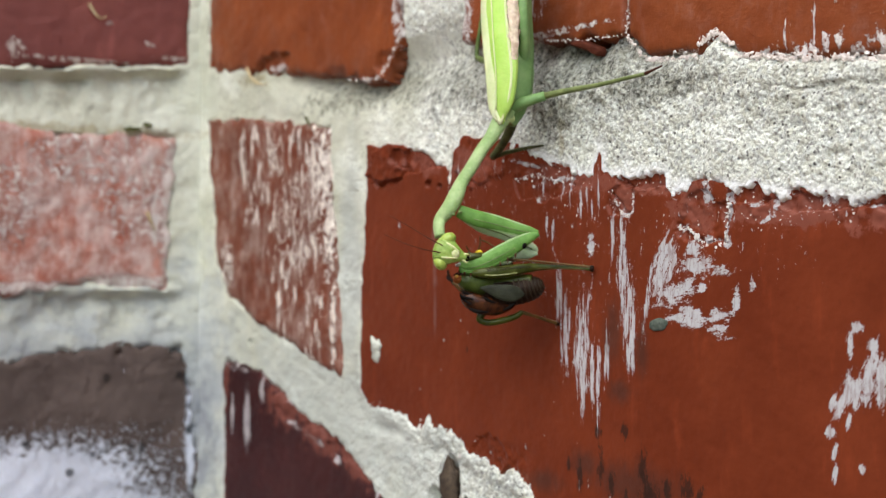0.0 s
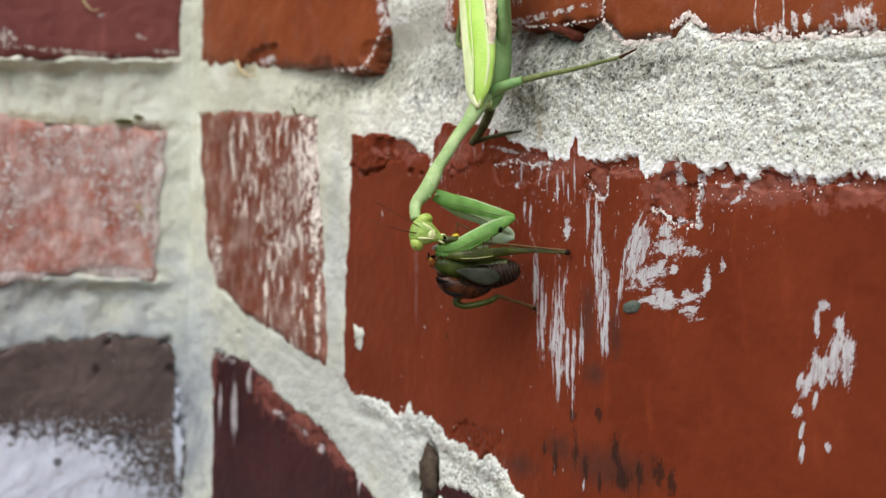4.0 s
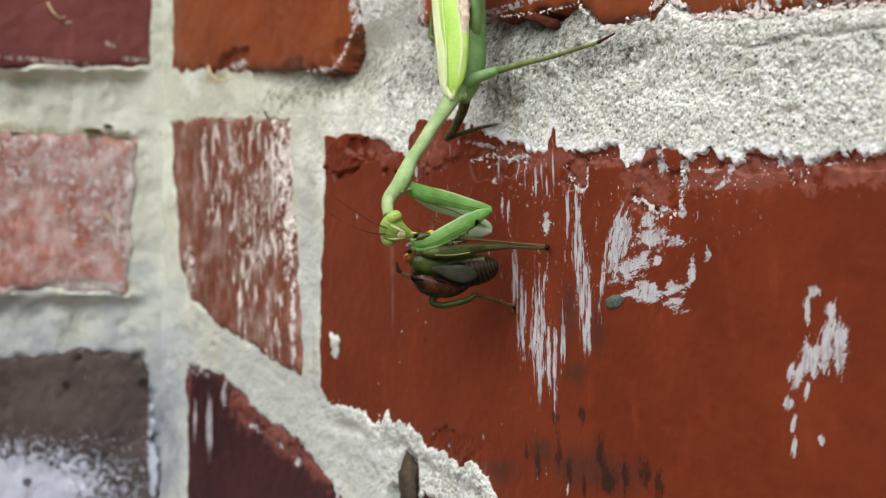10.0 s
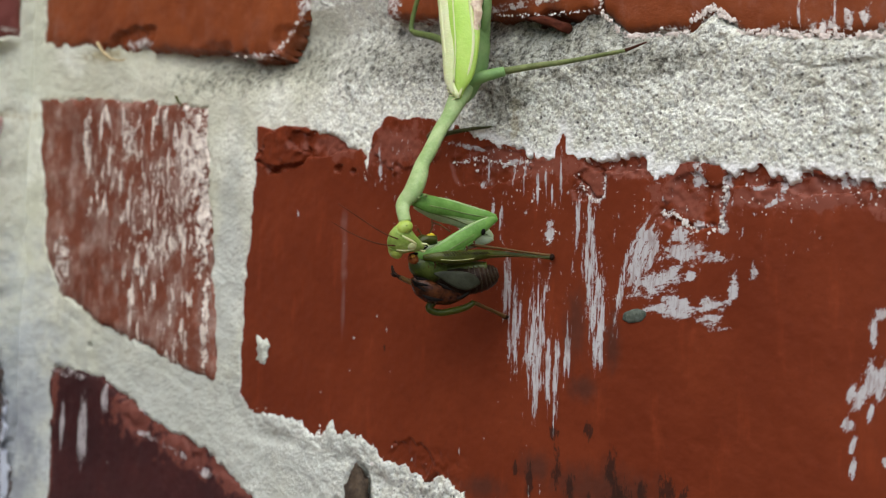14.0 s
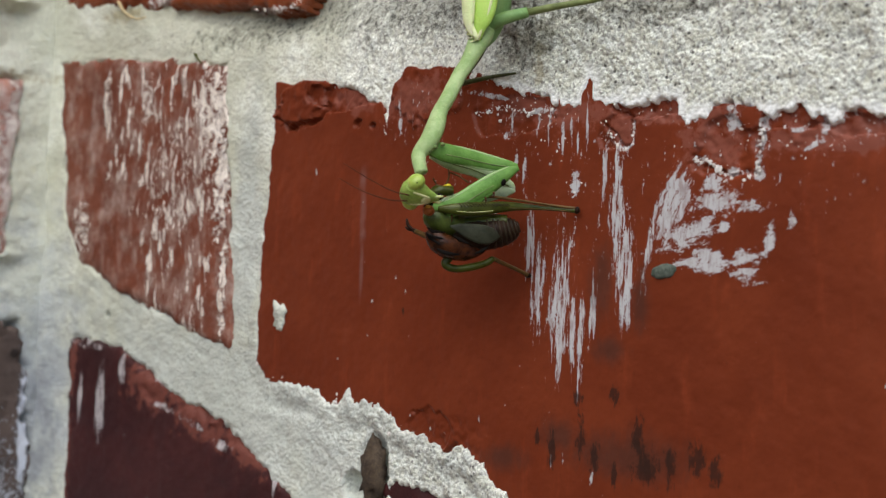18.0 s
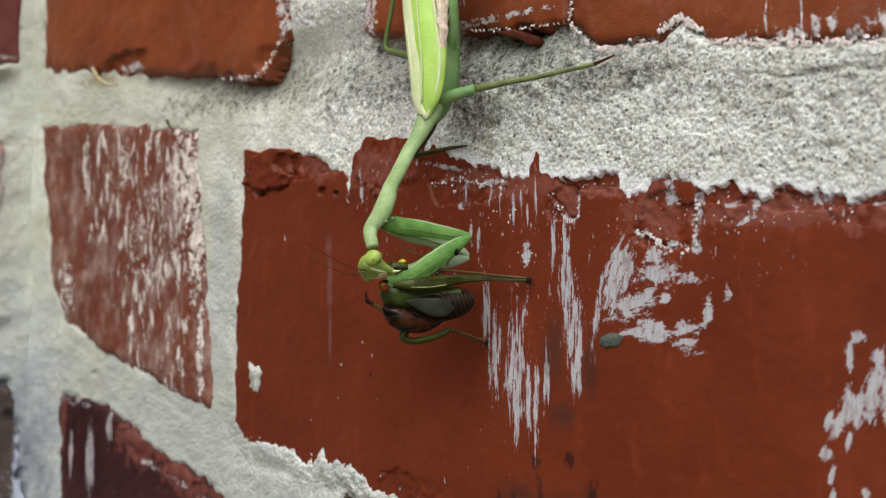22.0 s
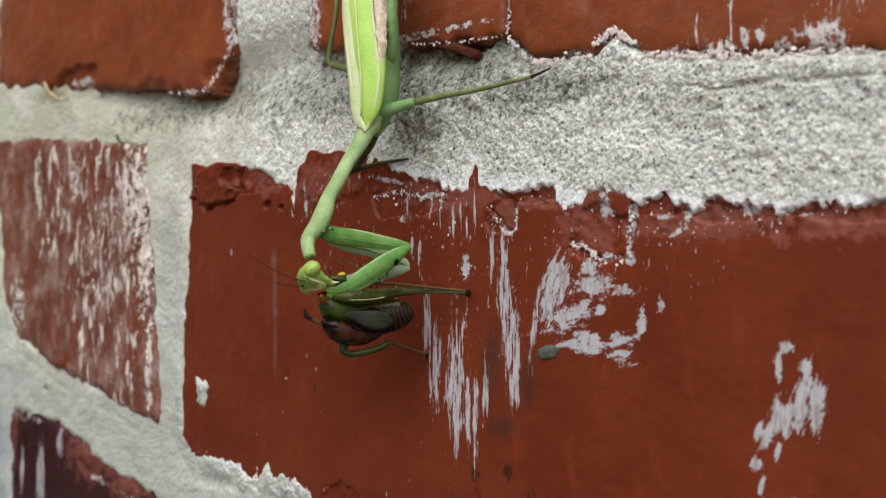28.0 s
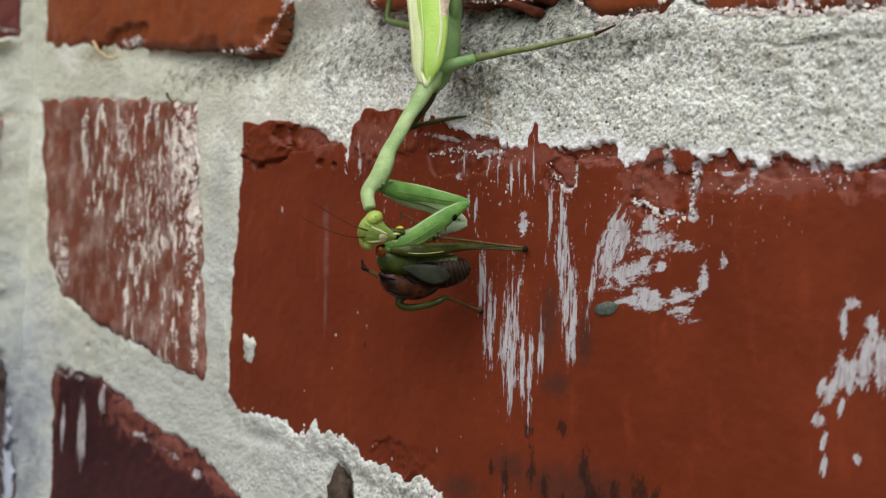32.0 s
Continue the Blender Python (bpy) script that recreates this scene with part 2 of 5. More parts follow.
    # cooler, greener grey along the sloping joint and beside the big brick
    cool_grey = step(nt, calc(nt, "ADD", marks(nt, [(80, -24, 120, 46), (98, 20, 10, 50)]), calc(nt, "MULTIPLY", calc(nt, "SUBTRACT", grain(nt, 14, 5, 0.65, seed=20.0), 0.5), 1.5)), 0.0, 0.7)
    tone = mix(nt, calc(nt, "MULTIPLY", cool_grey, 0.75), tone, (0.475, 0.51, 0.47))
    # low in the corner: shade and bluish sky tint put into the mortar colour
    corner_tint = step(nt, calc(nt, "ADD", marks(nt, [(0, -20, 30, 58)]), calc(nt, "MULTIPLY", calc(nt, "SUBTRACT", grain(nt, 11, 5, 0.65, seed=28.0), 0.5), 2.2)), -0.1, 0.9)
    tone = mix(nt, calc(nt, "MULTIPLY", corner_tint, 0.75), tone, (0.369, 0.4005, 0.4275))
    damp = step(nt, grain(nt, 40, 6, 0.65, seed=2.0), 0.58, 0.75)
    tone = mix(nt, calc(nt, "MULTIPLY", damp, 0.18), tone, (0.42, 0.39, 0.24))
    ochre = step(nt, calc(nt, "ADD", marks(nt, [(196.5, 55, 2.5, 6), (36, 86, 14, 3), (-6, 70, 12, 3)]), calc(nt, "MULTIPLY", calc(nt, "SUBTRACT", grain(nt, 3, 5, 0.7), 0.5), 3.0)), 0.1, 0.8)
    tone = mix(nt, calc(nt, "MULTIPLY", ochre, 0.55), tone, (0.34, 0.27, 0.12))
    # recess shade under the top bricks and beside the mantis, painted along with grime
    shade_grime = step(nt, calc(nt, "ADD", marks(nt, [(112, 75.2, 38, 5.6), (165, 73.5, 40, 8.5), (206, 71.5, 24, 9), (193, 61, 8, 6), (228, 64.5, 16, 4.5)]) , calc(nt, "MULTIPLY", calc(nt, "SUBTRACT", grain(nt, 3, 8, 0.8, seed=6.0), 0.5), 5.0)), -0.3, 0.5)
    tone = mix(nt, calc(nt, "MULTIPLY", shade_grime, 0.55), tone, (0.16, 0.16, 0.12))
    black = calc(nt, "MULTIPLY", step(nt, grain(nt, 1.6, 6, 0.8, seed=25.0), 0.50, 0.43), shade_grime)
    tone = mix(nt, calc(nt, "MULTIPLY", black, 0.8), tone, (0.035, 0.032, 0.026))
    # deeper shade painted onto the mortar at the foot of the inner corner
    corner_shade = step(nt, calc(nt, "ADD", marks(nt, [(-4, -34, 22, 40)]), calc(nt, "MULTIPLY", calc(nt, "SUBTRACT", grain(nt, 9, 6, 0.7, seed=24.0), 0.5), 3.0)), 0.0, 0.9)
    tone = mix(nt, calc(nt, "MULTIPLY", corner_shade, 0.8), tone, (0.22, 0.235, 0.26))
    # broken darker patches in the upper part of the right joint
    dulled = step(nt, calc(nt, "ADD", marks(nt, [(285, 61, 90, 10), (205, 58, 22, 12)]), calc(nt, "MULTIPLY", calc(nt, "SUBTRACT", grain(nt, 5, 7, 0.75, seed=22.0), 0.5), 4.0)), -0.1, 0.9)
    tone = mix(nt, calc(nt, "MULTIPLY", dulled, 0.2), tone, (0.24, 0.225, 0.18))
    nt.links.new(tone, b.inputs["Base Color"])
    rough = calc(nt, "ADD", 0.45, calc(nt, "MULTIPLY", some, 0.8))
    h = calc(nt, "ADD", calc(nt, "MULTIPLY", fine, 0.5), calc(nt, "SUBTRACT", calc(nt, "MULTIPLY", mid, 0.7), calc(nt, "MULTIPLY", round_grain, 0.5)))
    relief(nt, b, calc(nt, "MULTIPLY", h, rough), 0.0008)
    return m


def skin(name, dark, light, rough=0.45, scatter=0.12, size=5.0, veins=False, spec=0.4):
    m, nt, b = material(name, rough, spec=spec)
    c = mix(nt, step(nt, grain(nt, size, 4), 0.3, 0.7), dark, light)
    c = mix(nt, calc(nt, "MULTIPLY", step(nt, grain(nt, 0.5, 3), 0.55, 0.75), 0.3), c, tuple(min(1.0, v * 1.5) for v in light))
    if veins:
        line = step(nt, grain(nt, 0.7, 3, 0.6, (1, 1, 30)), 0.56, 0.64)
        c = mix(nt, calc(nt, "MULTIPLY", line, 0.35), c, dark)
    nt.links.new(c, b.inputs["Base Color"])
    b.inputs["Subsurface Weight"].default_value = scatter
    b.inputs["Subsurface Radius"].default_value = (0.6, 1.0, 0.3)
    b.inputs["Subsurface Scale"].default_value = 0.001
    relief(nt, b, grain(nt, 0.6, 4), 0.00015)
    return m


RED = (0.1235, 0.0228, 0.0082), (0.163, 0.0324, 0.0117)
PALE = (0.475, 0.475, 0.4797)
STREAKS = [(195.3, 17, 1.3, 7.0), (198.0, 8.2, 1.9, 8.2), (203.8, 6.5, 2.9, 11.5), (204.2, -2.8, 1.2, 6.6), (207.4, 1.3, 1.0, 7.7), (209.6, -1.7, 0.9, 7.5), (212.3, 4.6, 1.1, 5.5), (217.6, 23.2, 1.9, 10.0), (220.2, 12.4, 2.5, 9.0), (221.1, 5.6, 0.9, 3.8), (225.6, 17.0, 0.8, 8.0, 8),
           (199.1, 42.3, 0.5, 3.6), (203.0, 39.5, 0.45, 4.5), (209.5, 41.2, 0.5, 4.5), (214.3, 32.8, 0.7, 6.0), (217.5, 31.1, 1.0, 6.0), (193.0, 33.6, 0.6, 3.0), (196.0, 43.5, 0.4, 2.6), (205.4, 41.5, 0.35, 3.4), (207.2, 38.2, 0.4, 3.0), (188.6, 44.0, 0.35, 2.0)]
BRUSHED = [(229.9, 24.5, 2.2, 7.5, 15), (232.8, 25.9, 2.0, 5.4, 8), (240.2, 25.6, 4.2, 2.9, 0), (246.2, 24.4, 4.4, 1.2, 0), (233.8, 18.8, 4.9, 2.7, -10), (238.5, 14.4, 6.3, 2.2, 8), (236.6, 20.7, 5.0, 1.8, -10), (247.4, 14.9, 3.6, 1.6, -10), (247.5, 11.7, 3.2, 1.4, 8), (252.2, 17.7, 1.0, 3.2, 10), (242.5, 20.5, 1.4, 1.1), (256.7, 21.2, 0.9, 1.2), (239.3, 28.6, 1.8, 2.2), (231.8, 28.4, 1.5, 1.8), (207.0, 29.9, 1.2, 2.4)]
SPLASH = [(281.2, 10.5, 0.9, 2.9), (282.8, 13.7, 1.5, 1.2), (286.4, 10.2, 1.6, 1.7), (285.7, 4.8, 2.0, 6.0, 12), (288.4, 4.2, 1.9, 4.9, 5), (281.0, 2.0, 1.9, 3.4), (278.8, -1.3, 1.4, 2.9, 25), (277.0, -0.8, 0.8, 2.3, 20), (281.0, -3.8, 0.7, 1.7, 15), (276.6, -6.3, 1.4, 1.2), (277.5, -10.2, 0.7, 2.1, 15), (277.6, -14.1, 0.7, 2.0, 12), (283.9, -12.6, 0.8, 1.1), (282.8, 1.5, 1.1, 4.2, 8)]
FLAKES = [(234.0, 41.7, 2.4, 2.0), (243.7, 40.6, 1.3, 2.7), (249.9, 37.1, 0.9, 4.5, 5), (249.1, 32.9, 0.8, 2.7), (250.0, 30.0, 1.0, 1.2), (236.5, 33.8, 1.6, 0.6), (243.8, 30.6, 2.1, 0.8), (257.6, 37.4, 2.0, 0.5), (262.5, 37.8, 0.8, 2.2), (260.9, 34.5, 2.0, 0.5, -20), (275.8, 38.1, 2.0, 1.4), (282.9, 37.3, 0.9, 1.2), (286.8, 36.1, 1.1, 0.5), (220.9, 39.5, 0.35, 2.4), (218.4, 36.6, 1.4, 0.45), (154.6, 47.5, 0.6, 4), (184, 49.5, 6, 0.6, 12), (197, 45.5, 3, 0.7)]
FLECKS = [(159.3, -2.2, 0.18, 0.35), (182.7, -18.8, 0.15, 0.9), (193.8, -7, 0.12, 0.35), (194.8, -11.5, 0.12, 0.25), (161.6, -19.5, 0.22, 0.5, 20), (167.4, -22, 0.25, 0.6, 20), (155.3, 11.2, 0.3, 0.6), (158.6, 7.8, 0.3, 0.7), (147.7, 5.5, 0.4, 0.4), (160.1, -2.1, 0.25, 0.7), (125.8, 36, 0.3, 1.2), (203, -26, 0.2, 1.8), (206, -25, 0.2, 1.2), (213.5, -28, 0.35, 2.2, 12), (190.5, 36, 0.5, 2.6), (187, 41, 0.5, 1.0), (192, 46, 0.7, 0.5)]
VEIL = [(142.8, 33.5, 1.7, 4.5), (143.1, 27, 1.3, 10), (143.3, 21, 1.6, 3), (143.5, 13, 1.0, 10)]
SMEAR = [(214.5, 10, 4.6, 12), (224, 7, 3.0, 9), (217, -3, 6, 4), (222, -23, 22, 7), (205, -20, 8, 5), (190, -26, 10, 4)]
SPRINKLE = [(204, 39, 22, 13), (182, 47, 18, 7), (250, 36, 16, 7)]
BARE = [(160, 51, 13, 7), (218, 40, 4, 4), (264, 36, 22, 4), (292, 34, 16, 3.5), (205, 44, 14, 4), (140, 53, 16, 4), (192, 47, 12, 3), (240, 36, 9, 5), (232, 42, 18, 2), (268, 37, 20, 2.2)]
DARKS = [(158.0, 3.4, 0.4, 1.2), (209.2, -12.7, 1.6, 1.3), (218.5, -11.6, 1.2, 1.8), (210.3, -19.6, 1.0, 4.4), (224.4, -19.5, 1.3, 4.5), (226.5, -25, 3.0, 3.2), (232, -24, 1.2, 3.5), (238, -22, 2.2, 3), (214, -24.7, 1.2, 3.5), (219, -27, 0.9, 2.4), (203, -23.5, 1.2, 3.5), (242, -24, 1.6, 3), (199, -21.5, 0.7, 2.2)]
mat_big = brick_material(
    "red_painted_brick", *RED, PALE, coats=[("streaks", "down", 6.0, 0.45), ("brushed", "chunk", 5.6, 0.5), ("strokes", "slant", 4.4, 0.6), ("splash", "slant", 3.6, 0.7), ("flakes", "blot", 5.0, 0.4), ("sprinkle", "fleck", 8.0, -0.85)], veil="veil",
    stains="darks", rim="bare", rim_tone=(0.1947, 0.0589, 0.038), gloss=0.36, spec=0.15, flat=0.13, smear="smear")
mat_small = brick_material("scraped_red_brick", (0.136, 0.035, 0.017), (0.200, 0.058, 0.030), (0.92, 0.84, 0.74), haze=0.42, streak=0.12,
                           coats=[([(84, 54, 5, 14), (87, 34, 3, 12), (78, 56, 1.6, 14), (90, 8, 1.6, 14)], "blot", 6.0, 0.4), ([(66, 42, 14, 22), (42, 54, 9, 13), (77, 16, 6, 20), (58, 20, 5, 14)], "dash", 6.2, -0.15), ([(66, 38, 9, 12), (78, 44, 5, 14)], "fleck", 5.0, -0.1), ([(20, 25, 4, 7), (52, 60, 3, 6), (31, 60, 2, 8)], "blot", 4.5, 0.2)], gloss=0.5, flat=0.7)
mat_top = brick_material("orange_red_brick", (0.186, 0.0428, 0.013), (0.2604, 0.067, 0.0205), (0.76, 0.72, 0.69), haze=0.08, streak=0.03,
                         coats=[([(231.4, 69.6, 6.5, 1.3, -8), (247.1, 70.6, 4.3, 1.8, 20), (260.8, 67.0, 3.0, 1.6), (269.7, 66.6, 3.6, 1.8), (275.1, 68.0, 1.0, 1.6), (278.5, 68.2, 1.0, 1.8, 20), (283.1, 66.4, 1.0, 1.0), (282.2, 65.0, 2.6, 1.8), (291, 65.2, 5.0, 3.6, 20)], "blot", 6.0, 0.3),
                                ([(265.7, 70, 0.9, 2.6), (272.4, 71, 0.7, 3.4), (283, 90, 14, 9), (245, 97, 6, 6), (300, 80, 10, 8), (198, 97, 8, 6), (186, 90, 4, 4)], "down", 6.0, -0.1),
                                ([(125, 98, 3, 12), (157, 92, 2.6, 12), (187, 80.5, 26, 0.9), (90, 80, 24, 1.0, 6), (51, 87.5, 7, 1.6)], "blot", 4.5, 0.3)], gloss=0.38, flat=0.5)
mat_dark = brick_material("maroon_brick", (0.0302, 0.008, 0.0088), (0.0538, 0.013, 0.0122), (0.50, 0.46, 0.46), coats=[([(35, -25, 2.4, 10), (45.6, -15, 1.7, 5), (24, -24, 1.3, 7), (92, -32, 2.5, 1.2, 20), (115, -38, 1, 5)], "down", 3.0, 0.4), ([(66, -24, 5, 0.7, 10), (80, -27.5, 5, 0.8, 12), (93, -32, 3, 1.0, 10), (60, -15, 8, 1.2, 22), (84, -20.5, 10, 1.0, 20), (108, -31, 10, 1.2, 28), (130, -43, 10, 1.0, 24), (28, -8.5, 8, 1.0, 4)], "blot", 7.0, 0.1)],
                          rim=[(58, -18, 12, 7.5, 20), (80, -24, 17, 7.5, 20), (103, -31.5, 15, 5.5, 24), (126, -40.5, 15, 4.5, 24), (19, -14, 2.5, 12), (17, -45, 3.5, 26)], gloss=0.5, flat=0.7)
mat_west = brick_material("frosted_brick", (0.36, 0.098, 0.060), (0.52, 0.20, 0.14), (0.88, 0.80, 0.75), haze=1.0, coats=[([(-11.5, 42, 5.0, 32), (-28, 19, 18, 3.4), (-60, 17.5, 16, 2.6)], "blot", 2.6, 0.8), ([(-25, 50, 12, 17), (-44, 60, 16, 8), (-68, 46, 9, 12), (-94, 46, 18, 22)], "blot", 5.5, 0.1), ([(-48, 56, 1.6, 1.6)], "blot", 1.0, 0.9), ([(-18, 40, 2.0, 9)], "dash", 3.0, 0.5)], axes=("Y", "Z"), gloss=0.55, flat=1.5)
mat_west_top = brick_material("dark_maroon_brick", (0.155, 0.046, 0.041), (0.235, 0.073, 0.060), (0.7, 0.62, 0.55), coats=[([(-20, 100, 2, 0.7, 20), (-34, 106, 1.2, 0.8), (-8, 96, 8, 0.8), (-40, 92.6, 24, 0.9), (-66, 95, 3, 3)], "blot", 4.5, 0.2)], axes=("Y", "Z"), gloss=0.5, flat=0.7)
mat_west_low = brick_material("sooty_brick", (0.088, 0.063, 0.055), (0.145, 0.107, 0.093), (0.76, 0.80, 0.90), coats=[([(-62, -47, 56, 19), (-40, -64, 44, 24), (-90, -42, 30, 18), (-4, -34, 2.4, 24)], "blot", 2.2, 0.9), ([(-50, -37, 46, 6)], "chunk", 7.0, -0.4)], pits=11.0, solid=0.9, axes=("Y", "Z"), gloss=0.7, flat=1.5)
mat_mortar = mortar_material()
mat_grain = skin("mortar_grain", (0.55, 0.52, 0.48), (0.74, 0.72, 0.68), 0.9, 0.0, 1.0)
mat_lip = skin("crumbled_lip", (0.56, 0.48, 0.43), (0.78, 0.72, 0.66), 0.9, 0.0, 1.2)
mat_recess = skin("dark_red_recess", (0.045, 0.011, 0.006), (0.085, 0.022, 0.011), 0.7, 0.0, 2.0, spec=0.1)
mat_stone = skin("grey_green_grit", (0.055, 0.07, 0.055), (0.115, 0.135, 0.11), 0.7, 0.0, 0.8, spec=0.15)
mat_mud = skin("dried_mud", (0.03, 0.02, 0.013), (0.085, 0.06, 0.038), 0.9, 0.0, 2.0)
mat_pale = skin("pale_leg_green", (0.34, 0.47, 0.25), (0.50, 0.61, 0.40), 0.5, 0.15, spec=0.25)
mat_ground = brick_material("unseen_ground", (0.09, 0.065, 0.045), (0.14, 0.10, 0.07), (0.2, 0.18, 0.15), gloss=0.9)
mat_core = brick_material("rough_brickwork", (0.17, 0.045, 0.03), (0.24, 0.07, 0.045), PALE, haze=0.4, gloss=0.7)
mat_wing = skin("wing_green", (0.36, 0.60, 0.085), (0.50, 0.73, 0.16), 0.42, 0.2, 7.0, True)
mat_green = skin("leg_green", (0.075, 0.185, 0.028), (0.135, 0.285, 0.058), 0.5, 0.1, 3.0, spec=0.25)
mat_neck = skin("pronotum_green", (0.225, 0.345, 0.125), (0.365, 0.475, 0.225), 0.55, 0.12, 3.0, spec=0.25)
mat_face = skin("face_green", (0.17, 0.28, 0.045), (0.31, 0.43, 0.10), 0.4, 0.15, 2.0, spec=0.3)
mat_eye = skin("eye_green", (0.25, 0.37, 0.055), (0.38, 0.49, 0.10), 0.3, 0.1, 3.0)
mat_thin = skin("thin_leg_green", (0.075, 0.125, 0.035), (0.15, 0.21, 0.06), 0.5, 0.05)
# shade behind the neck is put into this leg's dark brown
mat_shaded = skin("shaded_leg", (0.04, 0.045, 0.017), (0.085, 0.095, 0.035), 0.5, 0.0, 3.0, spec=0.15)
mat_shin = skin("brownish_shin", (0.10, 0.13, 0.04), (0.20, 0.24, 0.085), 0.5, 0.05, 3.0)
mat_pink = skin("folded_wing_pink", (0.56, 0.40, 0.28), (0.84, 0.72, 0.55), 0.6, 0.1, 1.2)
mat_belly = skin("side_green", (0.15, 0.29, 0.09), (0.25, 0.40, 0.15), 0.55, 0.1)
mat_wing_pale = skin("pale_wing_field", (0.60, 0.71, 0.33), (0.76, 0.82, 0.50), 0.45, 0.2, 5.0, True)
mat_straw = skin("dry_straw", (0.42, 0.33, 0.17), (0.58, 0.48, 0.28), 0.8, 0.0, 2.0)
mat_moss = skin("dark_moss", (0.05, 0.06, 0.02), (0.12, 0.12, 0.05), 0.95, 0.0, 1.0, spec=0.1)
mat_cream = skin("cream_edge", (0.62, 0.72, 0.34), (0.74, 0.80, 0.46), 0.4, 0.1)
mat_edge = skin("pale_green_edge", (0.24, 0.38, 0.15), (0.34, 0.47, 0.21), 0.5, 0.1)
mat_stripe = skin("pale_yellow_stripe", (0.48, 0.54, 0.22), (0.62, 0.66, 0.32), 0.4, 0.1)
mat_black = skin("black_spot", (0.006, 0.005, 0.004), (0.011, 0.009, 0.008), 0.6, 0.0, spec=0.02)
mat_hair = skin("antenna_brown", (0.05, 0.02, 0.012), (0.09, 0.035, 0.02), 0.5, 0.0, spec=0.02)
mat_prey_green = skin("prey_green", (0.022, 0.034, 0.005), (0.060, 0.084, 0.014), 0.28, 0.05, 2.0, spec=0.25)
mat_prey_brown = skin("prey_brown", (0.014, 0.006, 0.003), (0.085, 0.026, 0.008), 0.25, 0.05, 1.6, spec=0.3)
mat_prey_dark = skin("prey_dark", (0.010, 0.006, 0.004), (0.026, 0.013, 0.007), 0.35, 0.0, 2.0, spec=0.08)
mat_prey_grey = skin("prey_ring", (0.020, 0.014, 0.008), (0.042, 0.030, 0.017), 0.4, 0.05, 3.0, spec=0.15)
mat_prey_leg = skin("prey_leg_olive", (0.022, 0.030, 0.003), (0.062, 0.074, 0.009), 0.28, 0.1, 3.0, spec=0.25)
mat_prey_wing = skin("prey_wing_pad", (0.022, 0.024, 0.015), (0.042, 0.046, 0.030), 0.35, 0.05, 3.0, spec=0.1)
mat_prey_shin = skin("prey_shin_brown", (0.055, 0.035, 0.010), (0.12, 0.065, 0.018), 0.35, 0.05, 2.0, spec=0.2)
mat_amber = skin("amber_eye", (0.35, 0.16, 0.02), (0.55, 0.30, 0.04), 0.2, 0.05, 1.0)
mat_collar = skin("collar_green", (0.33, 0.42, 0.15), (0.46, 0.54, 0.24), 0.55, 0.12, 2.0, spec=0.25)
mat_glint = skin("pale_glint", (0.32, 0.36, 0.36), (0.5, 0.54, 0.54), 0.2, 0.1, 1.0)
mat_yellow = skin("prey_yellow", (0.72, 0.55, 0.02), (0.85, 0.70, 0.05), 0.3, 0.1, 1.0)
mat_orange = skin("prey_orange", (0.16, 0.045, 0.012), (0.30, 0.10, 0.03), 0.3, 0.1, 1.0, spec=0.06)


# ---- mesh helpers; all lengths in millimetres ----
def origin(ob):
    return (origin(ob.parent) if ob.parent else Vector()) + ob.matrix_basis.translation


def part(name, bm, mat, parent=None, label="", smooth=True):
    """Links a bmesh, drawn in millimetres in the world, as one mesh under a thing or a part."""
    me = bpy.data.meshes.new(name)
    base = origin(parent) if parent else Vector()
    for v in bm.verts:
        v.co = v.co * MM - base
    if smooth:
        for f in bm.faces:
            f.smooth = True
    bm.to_mesh(me)
    bm.free()
    me.materials.append(mat)
    ob = new(name, me)
    if parent:
        ob.parent = parent
    return tagged(ob, label)


def glide(pts, n):
    """A smooth line of n steps between rows of equal length."""
    p = np.array(pts, float)
    p = np.vstack([2 * p[0] - p[1], p, 2 * p[-1] - p[-2]])
    out = []
    for i in range(1, len(p) - 2):
        for k in range(n):
            t = k / n
            a, b, c, d = p[i - 1:i + 3]
            out.append(0.5 * (2 * b + (c - a) * t + (2 * a - 5 * b + 4 * c - d) * t * t + (3 * b - a - 3 * c + d) * t ** 3))
    return np.array(out + [p[-2]])


def tube(rows, seg=12, n=6, flat=1.0, side=(0, -1, 0), rough=0.0, bm=None):
    """A closed tube along rows of x, y, z, radius; flat squeezes it along side."""
    bm = bm or bmesh.new()
    line = glide(rows, n)
    rings = []
    for i, row in enumerate(line):
        a, b = line[max(i - 1, 0)][:3], line[min(i + 1, len(line) - 1)][:3]
        along = Vector(b - a).normalized()
        s = Vector(side)
        s = (s - along * s.dot(along)).normalized()
        w = along.cross(s)
        r = max(row[3], 0.02)
        ring = []
        for k in range(seg):
            t = 2 * math.pi * k / seg
            q = r * (1 + (rough * noise.noise(Vector((row[0], row[2], 7 * k)) * 0.9) if rough else 0))
            ring.append(bm.verts.new(Vector(row[:3]) + w * (math.cos(t) * q) + s * (math.sin(t) * q * flat)))
        rings.append(ring)
    for p, q in zip(rings, rings[1:]):
        for k in range(seg):
            bm.faces.new((p[k], p[(k + 1) % seg], q[(k + 1) % seg], q[k]))
    bm.faces.new(rings[0][::-1])
    bm.faces.new(rings[-1])
    bmesh.ops.recalc_face_normals(bm, faces=bm.faces[:])
    return bm


